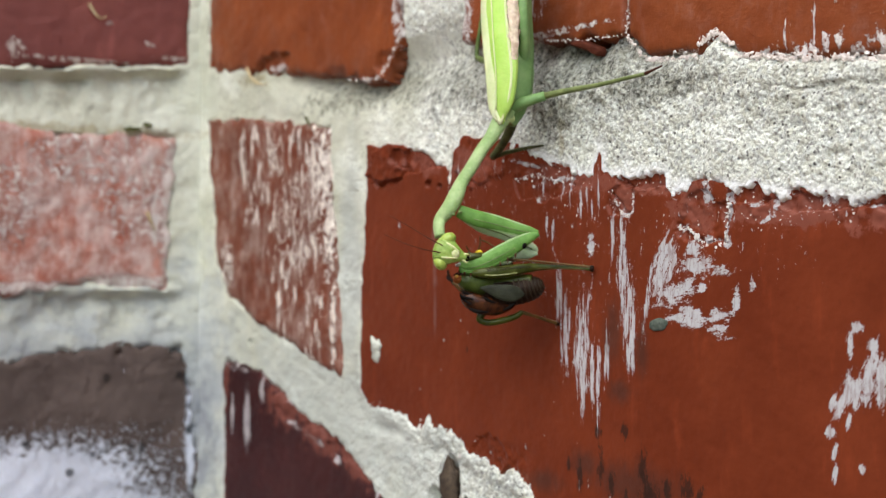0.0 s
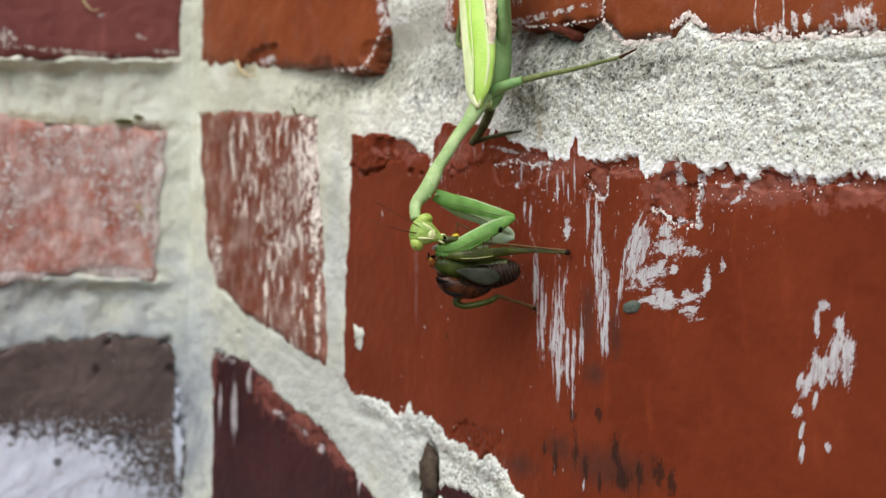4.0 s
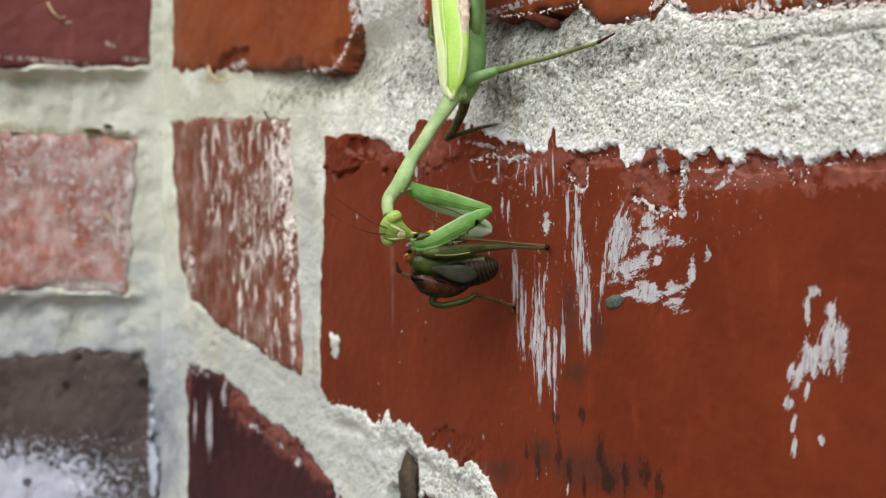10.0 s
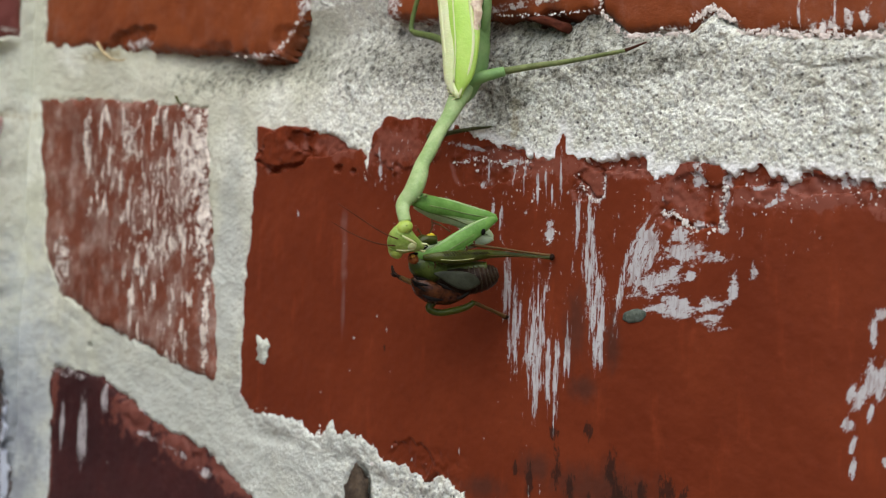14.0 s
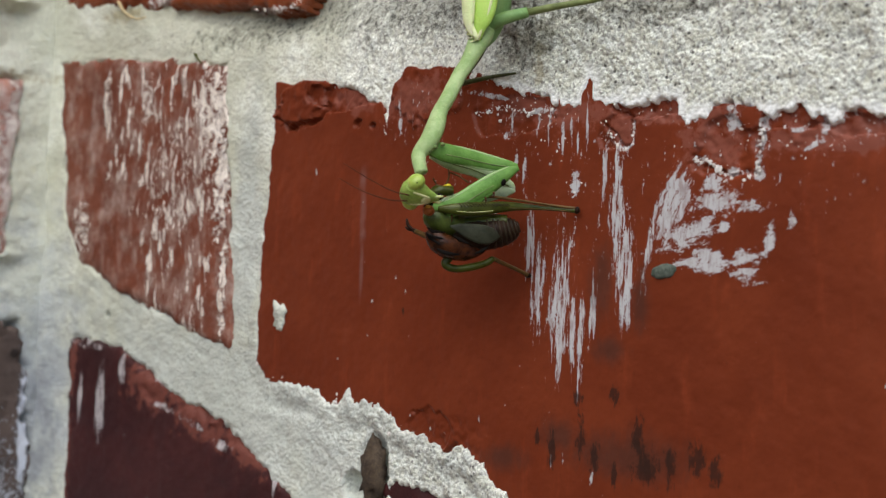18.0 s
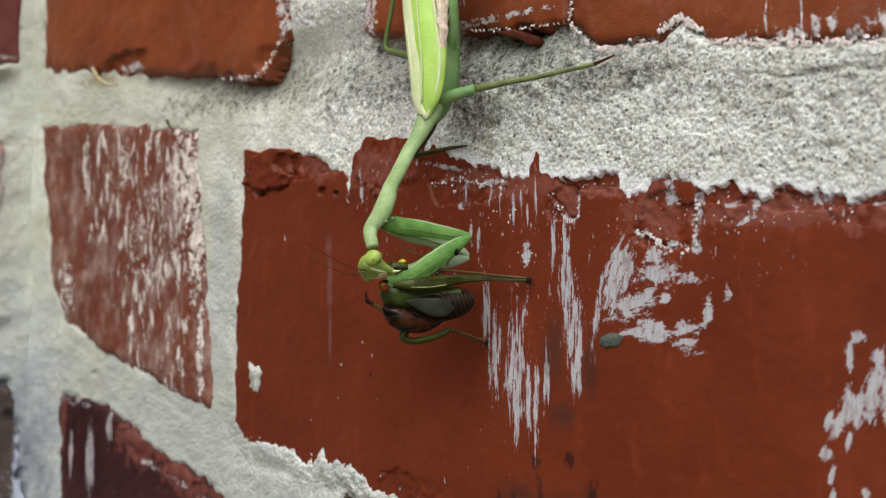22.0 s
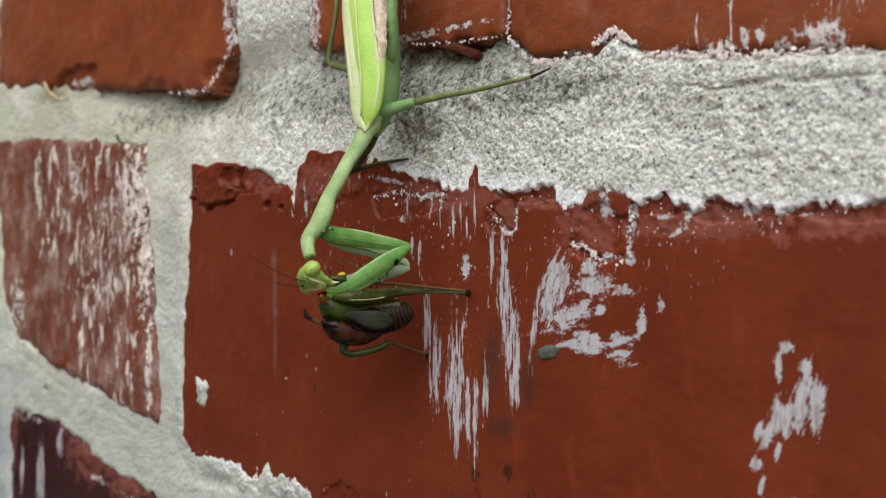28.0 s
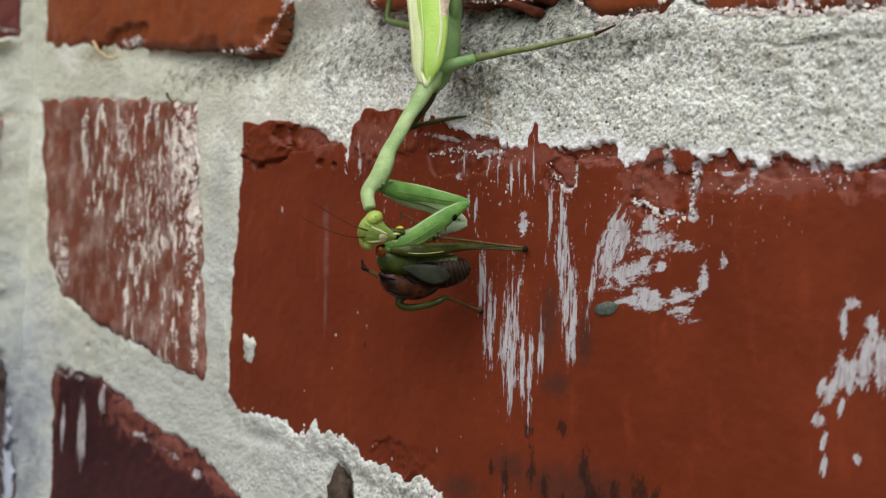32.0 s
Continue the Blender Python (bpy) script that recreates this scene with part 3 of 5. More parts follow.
def blob(centre, radii, turn=None, seg=16, bm=None, lumps=0.0):
    bm = bm or bmesh.new()
    m = Matrix.Translation(centre) @ (turn or Matrix()) @ Matrix.Diagonal((*radii, 1))
    made = bmesh.ops.create_uvsphere(bm, u_segments=seg, v_segments=max(6, seg * 2 // 3), radius=1, matrix=m)["verts"]
    if lumps:
        c = Vector(centre)
        for v in made:
            v.co = c + (v.co - c) * (1 + lumps * noise.noise(v.co * 0.8))
    return bm


def inside_depth(px, pz, poly):
    """How far points lie inside a polygon (negative outside)."""
    p = np.array(poly, float)
    best = np.full(px.shape, 1e9)
    odd = np.zeros(px.shape, bool)
    for (x0, z0), (x1, z1) in zip(p, np.roll(p, -1, 0)):
        dx, dz = x1 - x0, z1 - z0
        t = np.clip(((px - x0) * dx + (pz - z0) * dz) / (dx * dx + dz * dz), 0, 1)
        best = np.minimum(best, np.hypot(px - x0 - t * dx, pz - z0 - t * dz))
        if z0 != z1:
            odd ^= ((z0 > pz) != (z1 > pz)) & (px < (x1 - x0) * (pz - z0) / (z1 - z0) + x0)
    return np.where(odd, best, -best)


def field(px, pz, size, seed, octaves=4):
    """Fractal value noise on a plane, about -1 to 1."""
    rng = np.random.default_rng(seed)
    table = rng.uniform(-1, 1, (256, 256))
    out, amp, tot = np.zeros(px.shape), 1.0, 0.0
    for o in range(octaves):
        u, v = px / size * 2 ** o + 37.3 * o, pz / size * 2 ** o + 11.7 * o
        iu, iv = np.floor(u).astype(int), np.floor(v).astype(int)
        fu, fv = u - iu, v - iv
        fu, fv = fu * fu * (3 - 2 * fu), fv * fv * (3 - 2 * fv)
        a, b = table[iu % 256, iv % 256], table[(iu + 1) % 256, iv % 256]
        c, d = table[iu % 256, (iv + 1) % 256], table[(iu + 1) % 256, (iv + 1) % 256]
        out += amp * ((a * (1 - fu) + b * fu) * (1 - fv) + (c * (1 - fu) + d * fu) * fv)
        tot += amp
        amp *= 0.55
    return out / tot * 1.6


def sheet_object(name, us, vs, height, marks_on, place, mat, parent=None, label=""):
    """A grid mesh over us x vs, height(u, v) out of the wall; cells that lie behind bricks are left out."""
    u, v = np.meshgrid(us, vs)
    h = height(u, v)
    co = np.stack(place(u, v, h), -1).reshape(-1, 3) * MM
    i = np.arange(u.size).reshape(u.shape)
    quads = np.stack([i[:-1, :-1], i[:-1, 1:], i[1:, 1:], i[1:, :-1]], -1).reshape(-1, 4)
    quads = quads[(h.ravel()[quads] > -7.9).any(1)]
    used = np.unique(quads)
    order = np.zeros(u.size, int)
    order[used] = np.arange(len(used))
    me = bpy.data.meshes.new(name)
    me.from_pydata(co[used].tolist(), [], order[quads].tolist())
    me.polygons.foreach_set("use_smooth", [True] * len(me.polygons))
    me.set_sharp_from_angle(angle=radians(60))
    for key, value in marks_on.items():
        me.attributes.new(key, "FLOAT", "POINT").data.foreach_set("value", value(u, v).ravel()[used])
    me.update()
    me.materials.append(mat)
    ob = new(name, me)
    if parent:
        ob.parent = parent
    return tagged(ob, label)


def on_north(u, v, h):
    return u, -h, v


def on_west(u, v, h):
    return h, u, v


def slab(name, x0, x1, y0, y1, z0, z1, mat, parent=None):
    bm = bmesh.new()
    bmesh.ops.create_cube(bm, size=1, matrix=Matrix.Translation(((x0 + x1) / 2, (y0 + y1) / 2, (z0 + z1) / 2)) @ Matrix.Diagonal((x1 - x0, y1 - y0, z1 - z0, 1)))
    return part(name, bm, mat, parent, smooth=False)


def line_gap(px, pz, line):
    """Distance of points from a polyline."""
    best = np.full(px.shape, 1e9)
    for (x0, z0), (x1, z1) in zip(line, line[1:]):
        dx, dz = x1 - x0, z1 - z0
        t = np.clip(((px - x0) * dx + (pz - z0) * dz) / (dx * dx + dz * dz), 0, 1)
        best = np.minimum(best, np.hypot(px - x0 - t * dx, pz - z0 - t * dz))
    return best


def brick(poly, place, mat, parent, label, seed, cell=0.8, worn=1.0, relief_mm=0.35, chips=(), cracks=(), fields={}, broken=0.9, rough=()):
    """One brick: its ragged face as a fine grid inside the outline, with worn edges that fall back into the wall."""
    p = np.array(poly, float)
    (u0, v0), (u1, v1) = p.min(0) - 2, p.max(0) + 2
    us, vs = np.arange(u0, u1, cell), np.arange(v0, v1, cell)
    u, v = np.meshgrid(us, vs)
    d = inside_depth(u, v, poly) + broken * field(u, v, 5, seed, 5)
    h = relief_mm * field(u, v, 14, seed + 1) + 0.34 * relief_mm * field(u, v, 2.5, seed + 2)
    h -= worn * np.exp(-np.maximum(d, 0) / 1.1)
    for cu, cv, a, b, deep in chips:
        r = ((u - cu) / a) ** 2 + ((v - cv) / b) ** 2 + 0.7 * field(u, v, 4, seed + 5)
        h -= deep * np.clip(1.1 - r, 0, 0.14) / 0.14 * (1 + 0.3 * field(u, v, 2.0, seed + 6))
    for cu, cv, a, b, high in rough:
        r = np.clip(1.2 - ((u - cu) / a) ** 2 - ((v - cv) / b) ** 2 + 0.6 * field(u, v, 5, seed + 9), 0, 1)
        h += high * r * (field(u, v, 2.2, seed + 10, 4) - 0.35)
    for line, wide, deep in cracks:
        gap = line_gap(u + 0.8 * field(u, v, 3, seed + 7), v + 0.8 * field(u, v, 3, seed + 8), line)
        h -= deep * np.clip(1.3 - gap / wide, 0, 1)
    h -= 9.0 * np.clip(-d / 1.3, 0, 1)
    co = np.stack(place(u, v, h), -1).reshape(-1, 3) * MM
    i = np.arange(u.size).reshape(u.shape)
    keep = d > -1.4
    k = keep[:-1, :-1] & keep[:-1, 1:] & keep[1:, 1:] & keep[1:, :-1]
    quads = np.stack([i[:-1, :-1], i[:-1, 1:], i[1:, 1:], i[1:, :-1]], -1)[k]
    used = np.unique(quads)
    new_index = np.zeros(u.size, int)
    new_index[used] = np.arange(len(used))
    me = bpy.data.meshes.new("brick")
    me.from_pydata(co[used].tolist(), [], new_index[quads].tolist())
    me.polygons.foreach_set("use_smooth", [True] * len(me.polygons))
    me.set_sharp_from_angle(angle=radians(60))
    me.update()
    for key, ovals in fields.items():
        near = np.full(u.shape, 2.5)
        for cu, cv, a, b, *lean in ovals:
            g = radians(lean[0]) if lean else 0.0
            du, dv = u - cu, v - cv
            near = np.minimum(near, np.hypot((du * math.cos(g) - dv * math.sin(g)) / a, (du * math.sin(g) + dv * math.cos(g)) / b))
        me.attributes.new(key, "FLOAT", "POINT").data.foreach_set("value", (1 - near).ravel()[used])
    me.materials.append(mat)
    ob = new("brick", me)
    ob.parent = parent
    solid = ob.modifiers.new("body", "SOLIDIFY")
    solid.thickness, solid.offset = 0.004, -1.0
    return tagged(ob, label)


# ---- the two brick walls that meet in an inner corner ----
BIG = [(108.5, 59.4), (127, 58), (140, 55), (147.5, 51.5), (149.8, 47), (152, 54), (157, 58.8), (174, 56.2), (185, 53), (199.5, 47.8), (206.5, 46), (209.9, 53), (211.5, 47), (214, 45.7), (224, 46.2), (231, 45), (233.2, 41), (236, 42.6), (241.7, 44), (250.8, 41.4), (257, 42.7), (261, 40.4), (270, 40.2), (279, 39), (314, 36.5), (313, -62), (250, -58), (187, -33), (184, -29.5), (178, -26.5), (171, -27.2),
       (159, -23.2), (149, -18.6), (146, -17.5), (143, -18.6), (140.6, -15.8), (138, -19.4), (135, -19.8), (125.4, -16.2), (112, -14.6), (106, -10), (105.5, 18), (108, 34)]
SMALL = [(3, 76), (43, 72), (87, 67), (89, 49), (91.5, 22), (95.5, -8), (75, -3), (40, 6.5), (18, 16), (9.5, 30)]
LOWER = [(16.5, -6), (42, -8.5), (68, -19), (97, -27), (109, -35), (135, -47), (176, -62), (176, -95), (16.5, -95)]
LOWER_RIGHT = [(150, -36), (158, -33), (186, -39), (240, -66), (240, -95), (188, -95), (186, -68)]
TOP = [(4.4, 92.5), (45, 86.5), (72, 83.5), (96, 79.5), (110, 77.6), (116, 78.4), (119.5, 81), (121, 84.5), (124, 86.5), (125.5, 90), (126, 95), (127.5, 107), (129, 146), (4, 150)]
TOP_RIGHT = [(155, 100), (154.5, 83), (165, 81), (187, 79.3), (205, 77.6), (218.2, 77.4), (218.6, 140), (156, 145)]
TOP_END = [(219.2, 77), (225, 71.2), (234, 70.2), (241, 70.2), (246, 73), (253.5, 68), (283, 64.2), (296, 62.8), (350, 59), (350, 125), (219.8, 135)]
WEST_TOP = [(-4.8, 94.5), (-33, 91.5), (-71, 88), (-110, 86), (-110, 140), (-4.8, 146)]
WEST_MID = [(-10, 68.5), (-27, 69), (-60, 68.5), (-78, 72), (-112, 72), (-112, 14), (-70, 15), (-42, 18.5), (-13, 16.5)]
WEST_LOW = [(-7, -3), (-33, -2), (-51, -3.5), (-70, -6), (-112, -8), (-112, -70), (-1, -66), (-0.5, -40), (-3.5, -20)]
NORTH_BRICKS = [BIG, SMALL, LOWER, LOWER_RIGHT, TOP, TOP_RIGHT, TOP_END]
WEST_BRICKS = [WEST_TOP, WEST_MID, WEST_LOW]


def north_right(u):
    f = np.clip((u - 95) / 100, 0, 1)
    return f * f * (3 - 2 * f)


def north_film(u, v):
    """Thin lime skin, smeared down over the top edge of the big red brick."""
    d = inside_depth(u, v, BIG) + 1.8 * field(u, v, 5, 29, 5)
    return np.clip((d + 2.2) / 2.2, 0, 1) * np.clip((u - 180) / 10, 0, 1) * (v > 25)


def north_sand(u, v):
    slope = np.clip((u - 80) / 50, 0, 1) * np.clip((20 - v) / 30, 0, 1)
    joint = np.exp(-((u - 99) / 9) ** 2) * np.clip((50 - v) / 20, 0, 1) * (v > -8)
    s = np.maximum(np.maximum(north_right(u), 0.42 * slope), 0.2 * joint) + 0.25 * field(u, v, 18, 41)
    return np.where((v > 88) & (u > 100), np.maximum(s, 0.6), np.clip(s, 0, 1)) * (1 - north_film(u, v))


def north_mortar(u, v):
    deep = np.max([inside_depth(u, v, b) for b in NORTH_BRICKS], 0)
    big = inside_depth(u, v, BIG)
    right = north_right(u)
    low = np.clip((u - 80) / 40, 0, 1) * np.clip((10 - v) / 10, 0, 1)
    film = north_film(u, v)
    ragged = deep + 0.9 * field(u, v, 7, 21) + 0.4 + 0.3 * field(u, v * 0.6, 2.4, 22, 4) - 1.1 * np.abs(field(u, v * 0.5, 2.6, 44, 3)) + 0.4 * field(u, v * 0.35, 1.3, 42, 2) * right - (0.3 + 1.3 * np.maximum(right, low)) * np.abs(field(u, v * 0.4, 4, 25, 4))
    h = -0.9 + 1.4 * np.maximum(right, 0.7 * low) + 0.5 * field(u, v, 12, 23) + 0.16 * field(u, v, 4, 45, 3)
    sand = np.clip(north_sand(u, v), 0.06, 1)
    grains = field(u, v, 1.6, 24, 2)
    h += sand * (0.22 * grains + 0.10 * field(u, v, 3.5, 26, 3) - 0.7 * np.clip(grains * -1 - 0.45, 0, 0.6))
    over = np.interp(u, [0, 60, 113, 131, 155, 187, 218, 230, 260, 350], [93, 85.5, 78.5, 80, 81, 79.3, 77.4, 71, 67, 60])
    hollow = np.exp(-(np.maximum(over - v, 0) / 7.0) ** 2) * np.exp(-(np.maximum(v - over, 0) / 8.0) ** 2)
    h -= 6.0 * hollow * np.clip((u - 30) / 60, 0, 1) * np.clip((245 - u) / 50, 0, 1)
    gap = np.maximum(-inside_depth(u, v, TOP_END), 0)
    h -= 2.6 * np.exp(-gap / 0.8) * (v < 80)
    hole = ((u - 204) / 9.0) ** 2 + ((v - 77) / 2.0) ** 2 + 0.6 * field(u, v, 4, 27)
    h -= 4.0 * np.clip(1.3 - hole, 0, 1)
    crack = ((u - 285) / 30) ** 2 + ((v - 59 + 0.06 * (u - 285) + 0.8 * field(u, v, 9, 28)) / 0.6) ** 2
    h -= 0.7 * np.clip(1.0 - crack, 0, 1)
    h -= 2.5 * np.clip(1.4 - ((u - 35.4) / 1.0) ** 2 - (v / 0.9) ** 2, 0, 1)
    h -= 4.0 * np.clip(1.3 - ((u - 150.5) / 4.8) ** 2 - ((v + 34) / 9.0) ** 2, 0, 1)
    h -= 6.0 * np.clip(1.3 - ((u - 143.5) / 2.8) ** 2 - ((v + 37) / 3.6) ** 2, 0, 1)
    ridge = low * np.clip((big + 4) / 2.5, 0, 1)
    h += ridge * (0.45 + 0.4 * field(u, v, 3, 30, 3))
    groove = np.exp(-((big + 5.0 + 0.8 * field(u, v, 8, 35)) / 1.5) ** 2) * low * np.clip(0.6 + field(u, v, 14, 36), 0, 1)
    h -= 0.7 * groove
    seam = np.exp(-((-inside_depth(u, v, SMALL) - 4.0 + 1.5 * field(u, v, 9, 37)) / 0.9) ** 2) * (v < 14) * (u > 25) * (u < 96)
    h -= 0.25 * seam * np.clip(0.5 + field(u, v, 12, 46), 0, 1)
    h += 2.2 * np.exp(-np.maximum(u - 1, 0) / 7.0)
    thin = np.clip((big + 6) / 6, 0, 1) * np.clip((u - 180) / 10, 0, 1) * (v > 25)
    h = h * (1 - thin) + (0.12 + 0.1 * field(u, v, 3, 43, 3)) * thin
    h -= 0.9 * np.clip(ragged, 0, 0.7) * (1 - 0.9 * film) + 2.2 * np.clip((ragged - 1.0 + 0.7 * right) / 0.6, 0, 1)
    return np.where(ragged > 3.0, -8.0, h)


def west_mortar(u, v):
    deep = np.max([inside_depth(u, v, b) for b in WEST_BRICKS], 0)
    ragged = deep + 1.5 * field(u, v, 7, 31) + 0.5 * field(u, v, 1.6, 32, 2)
    h = -1.2 + 0.5 * field(u, v, 10, 33) + 0.25 * field(u, v, 2.2, 34, 3)
    for top, bottom in ((94.5 + 0.082 * u, 69.0), (17.5 - 0.02 * u, -3.5)):
        down = top - v
        h += np.clip((-u - 5) / 9, 0, 1) * ((down > -3) & (v > bottom - 4)) * (1 + 0.9 * field(u, v, 9, 47)) * (1.3 * np.exp(-((down - 1.0) / 2.0) ** 2) - 2.6 * np.clip((down - 1.5) / 3.0, 0, 1) * np.clip(1 - (down - 4.5) / np.maximum(top - bottom - 7, 6), 0, 1))
    h += 2.2 * np.exp(-np.maximum(-u - 1, 0) / 7.0)
    return np.where(ragged > 3.0, -8.0, h - 1.5 * np.clip(ragged, 0, 1) - 2.0 * np.clip((ragged - 0.6) / 1.0, 0, 1))


wall_north = tagged(slab("wall_north", -300, 900, 14, 214, -500, 900, mat_core), "red brick wall with thick smeared grey mortar joints", "wall", kind="structure")
wall_west = tagged(slab("wall_west", -214, -14, -900, 14, -500, 900, mat_core), "weathered brick wall meeting the other in a corner", "wall", kind="structure")
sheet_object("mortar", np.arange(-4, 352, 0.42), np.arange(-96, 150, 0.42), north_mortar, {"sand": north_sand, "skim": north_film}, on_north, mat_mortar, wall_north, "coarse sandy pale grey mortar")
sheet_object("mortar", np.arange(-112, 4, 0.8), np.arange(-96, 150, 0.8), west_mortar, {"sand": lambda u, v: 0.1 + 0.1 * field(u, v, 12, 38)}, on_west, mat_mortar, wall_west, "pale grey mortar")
brick(BIG, on_north, mat_big, wall_north, "glossy red brick with scraped white paint streaks", 40,
      cell=0.32, worn=0.06, relief_mm=0.16, fields={"streaks": [(x, z, a * 0.82, *more) for x, z, a, *more in STREAKS], "brushed": BRUSHED[2:], "strokes": BRUSHED[:2], "splash": SPLASH, "flakes": FLAKES + FLECKS, "darks": [(x, z, a * 1.1, b * 1.15, *more) for x, z, a, b, *more in DARKS], "bare": BARE, "veil": VEIL, "smear": SMEAR, "sprinkle": SPRINKLE},
      rough=[(226, 43.5, 13, 3, 0.45), (243, 36, 8, 6, 0.28), (262, 38, 12, 3.5, 0.4), (285, 36, 16, 3.5, 0.4), (196, 45.5, 14, 2.5, 0.35), (136, 54, 18, 4, 0.4), (161, 51, 10, 6, 0.16), (174, -24, 12, 5, 0.35), (218, 39, 4, 4, 0.2)],
      chips=[(136, 54, 13, 3.5, 1.2), (118, 53, 9, 5, -0.7), (163, 53, 11.5, 7, -0.6), (190, 45, 12, 4, 0.5), (226, 44.5, 13, 2.2, 1.1), (217, 40, 4.0, 4, 0.6), (242.5, 35, 7.5, 5, 0.7), (258, 40, 9, 2.0, 0.9), (275, 37.5, 14, 2.0, 0.9), (300, 36, 12, 2.2, 0.8), (166, -23, 7, 5, 0.6), (140, 47, 1.6, 1.2, 1.2), (145, 46, 1.2, 1.0, 1.2)],
      cracks=[([(114.5, 47.6), (123.3, 48.0), (126.8, 49.6), (128, 52.3)], 0.7, 1.6), ([(110, 51), (114.5, 47.6)], 0.5, 0.9), ([(213.5, 42.1), (218, 36.5), (220.8, 37.4), (220.5, 41.6)], 0.4, 0.7), ([(235.2, 33.7), (243, 29.8), (249.5, 30.2), (249.5, 39)], 0.4, 0.7), ([(176, -24), (169, -29)], 0.6, 0.8)])
brick(SMALL, on_north, mat_small, wall_north, "cut red brick with whitish vertical scrapes", 50, broken=1.3, relief_mm=0.5, chips=[(87, 50, 4, 18, 0.5), (58, 68, 6, 4, 0.6), (66, 55, 3, 9, 0.5), (88, 18, 3, 10, 0.5)])
brick(LOWER, on_north, mat_dark, wall_north, "dark maroon brick cut on a slope", 60, broken=1.8, chips=[(72, -21, 14, 3.5, 0.9), (96, -29, 10, 3, 0.9)])
brick(LOWER_RIGHT, on_north, mat_dark, wall_north, "dark maroon brick below the sloping joint", 64)
brick(TOP, on_north, mat_top, wall_north, "orange red brick with chipped lower edge", 70, broken=1.7, chips=[(52, 88.5, 11, 4.0, 1.8), (117, 82, 5, 3.4, 1.4), (90, 82, 6, 2, 0.9)])
brick(TOP_RIGHT, on_north, mat_top, wall_north, "orange red brick with pale mortar smears", 80, broken=1.3)
brick(TOP_END, on_north, mat_top, wall_north, "orange red brick over an open crack in the joint", 84)
brick(WEST_TOP, on_west, mat_west_top, wall_west, "dark maroon brick", 90)
brick(WEST_MID, on_west, mat_west, wall_west, "red brick frosted with white salt", 100, broken=1.5, relief_mm=0.6)
brick(WEST_LOW, on_west, mat_west_low, wall_west, "sooty brown brick with bluish white bloom", 110, broken=2.8, relief_mm=0.6)
# ground never in view, added to close the place and bounce light
ground = tagged(slab("ground", -6000, 6000, -6000, 6000, -560, -500, mat_ground), "plain brown ground, added out of view", "ground", kind="structure")


# ---- loose bits stuck to the bricks ----
def lump(name, centre, radii, mat, label, category, seed, spin=0.0, knobs=1.0):
    bm = blob(centre, radii, Matrix.Rotation(radians(spin), 4, "Y"), 24)
    c = Vector(centre)
    for v in bm.verts:
        d = v.co - c
        v.co = c + d * (1 + knobs * (0.4 * noise.noise(v.co * 0.45 + Vector((seed, 0, 0))) + 0.3 * noise.noise(v.co * 1.1)))
    return tagged(part(name, bm, mat), label, category)


lump("mortar_crumb", (114.2, -0.2, 1.4), (2.2, 0.9, 3.0), mat_mortar, "crumb of pale mortar stuck to a red brick", "mortar crumb", 3, 8, 1.7)
lump("grit_stone", (229.3, -0.05, 12.4), (3.0, 0.55, 1.35), mat_stone, "small grey green stone chip stuck to a brick", "stone", 5, -8, 0.45)
lump("mud_plug", (150.3, 0.5, -33.5), (3.7, 1.9, 7.8), mat_mud, "dark brown dried mud plug in the sloping joint", "mud", 14)


def fibre(name, rows, r, mat, label, category):
    return tagged(part(name, tube([(*p, r * q) for p, q in zip(rows, np.linspace(1.0, 0.4, len(rows)))], 6, 4, rough=0.4), mat), label, category)


fibre("dry_straw", [(34.8, -0.6, 89.5), (39.1, -1.4, 86.2), (43, -1.2, 84), (46.2, -0.6, 83.1), (49.1, -0.4, 83.4)], 0.55, mat_straw, "bent dry straw stuck under a chipped orange brick", "straw")
fibre("twig", [(73.8, -0.4, 70.3), (75.2, -0.7, 69), (77.0, -0.4, 67.4)], 0.5, mat_moss, "tiny dark twig stuck in pale mortar", "twig")
fibre("dry_straw", [(0.6, -41.4, 111.6), (1.0, -39.7, 108.6), (1.2, -37.4, 107), (0.7, -35.4, 107.9)], 0.5, mat_straw, "bent dry straw stuck to a dark maroon brick", "straw")
fibre("dry_straw", [(0.8, -20.6, 43), (1.2, -19.4, 40), (0.7, -18.0, 36.8)], 0.6, mat_straw, "short dry straw stuck to a frosted brick", "straw")
for k, (y, z) in enumerate(((-25.5, 70.8), (-20.5, 72.6))):
    lump("moss_tuft", (0.2, y, z), (0.7, 3.2 - 1.2 * k, 0.8), mat_moss, "dark olive moss tuft in a mortar joint", "moss", 20 + k, 0)


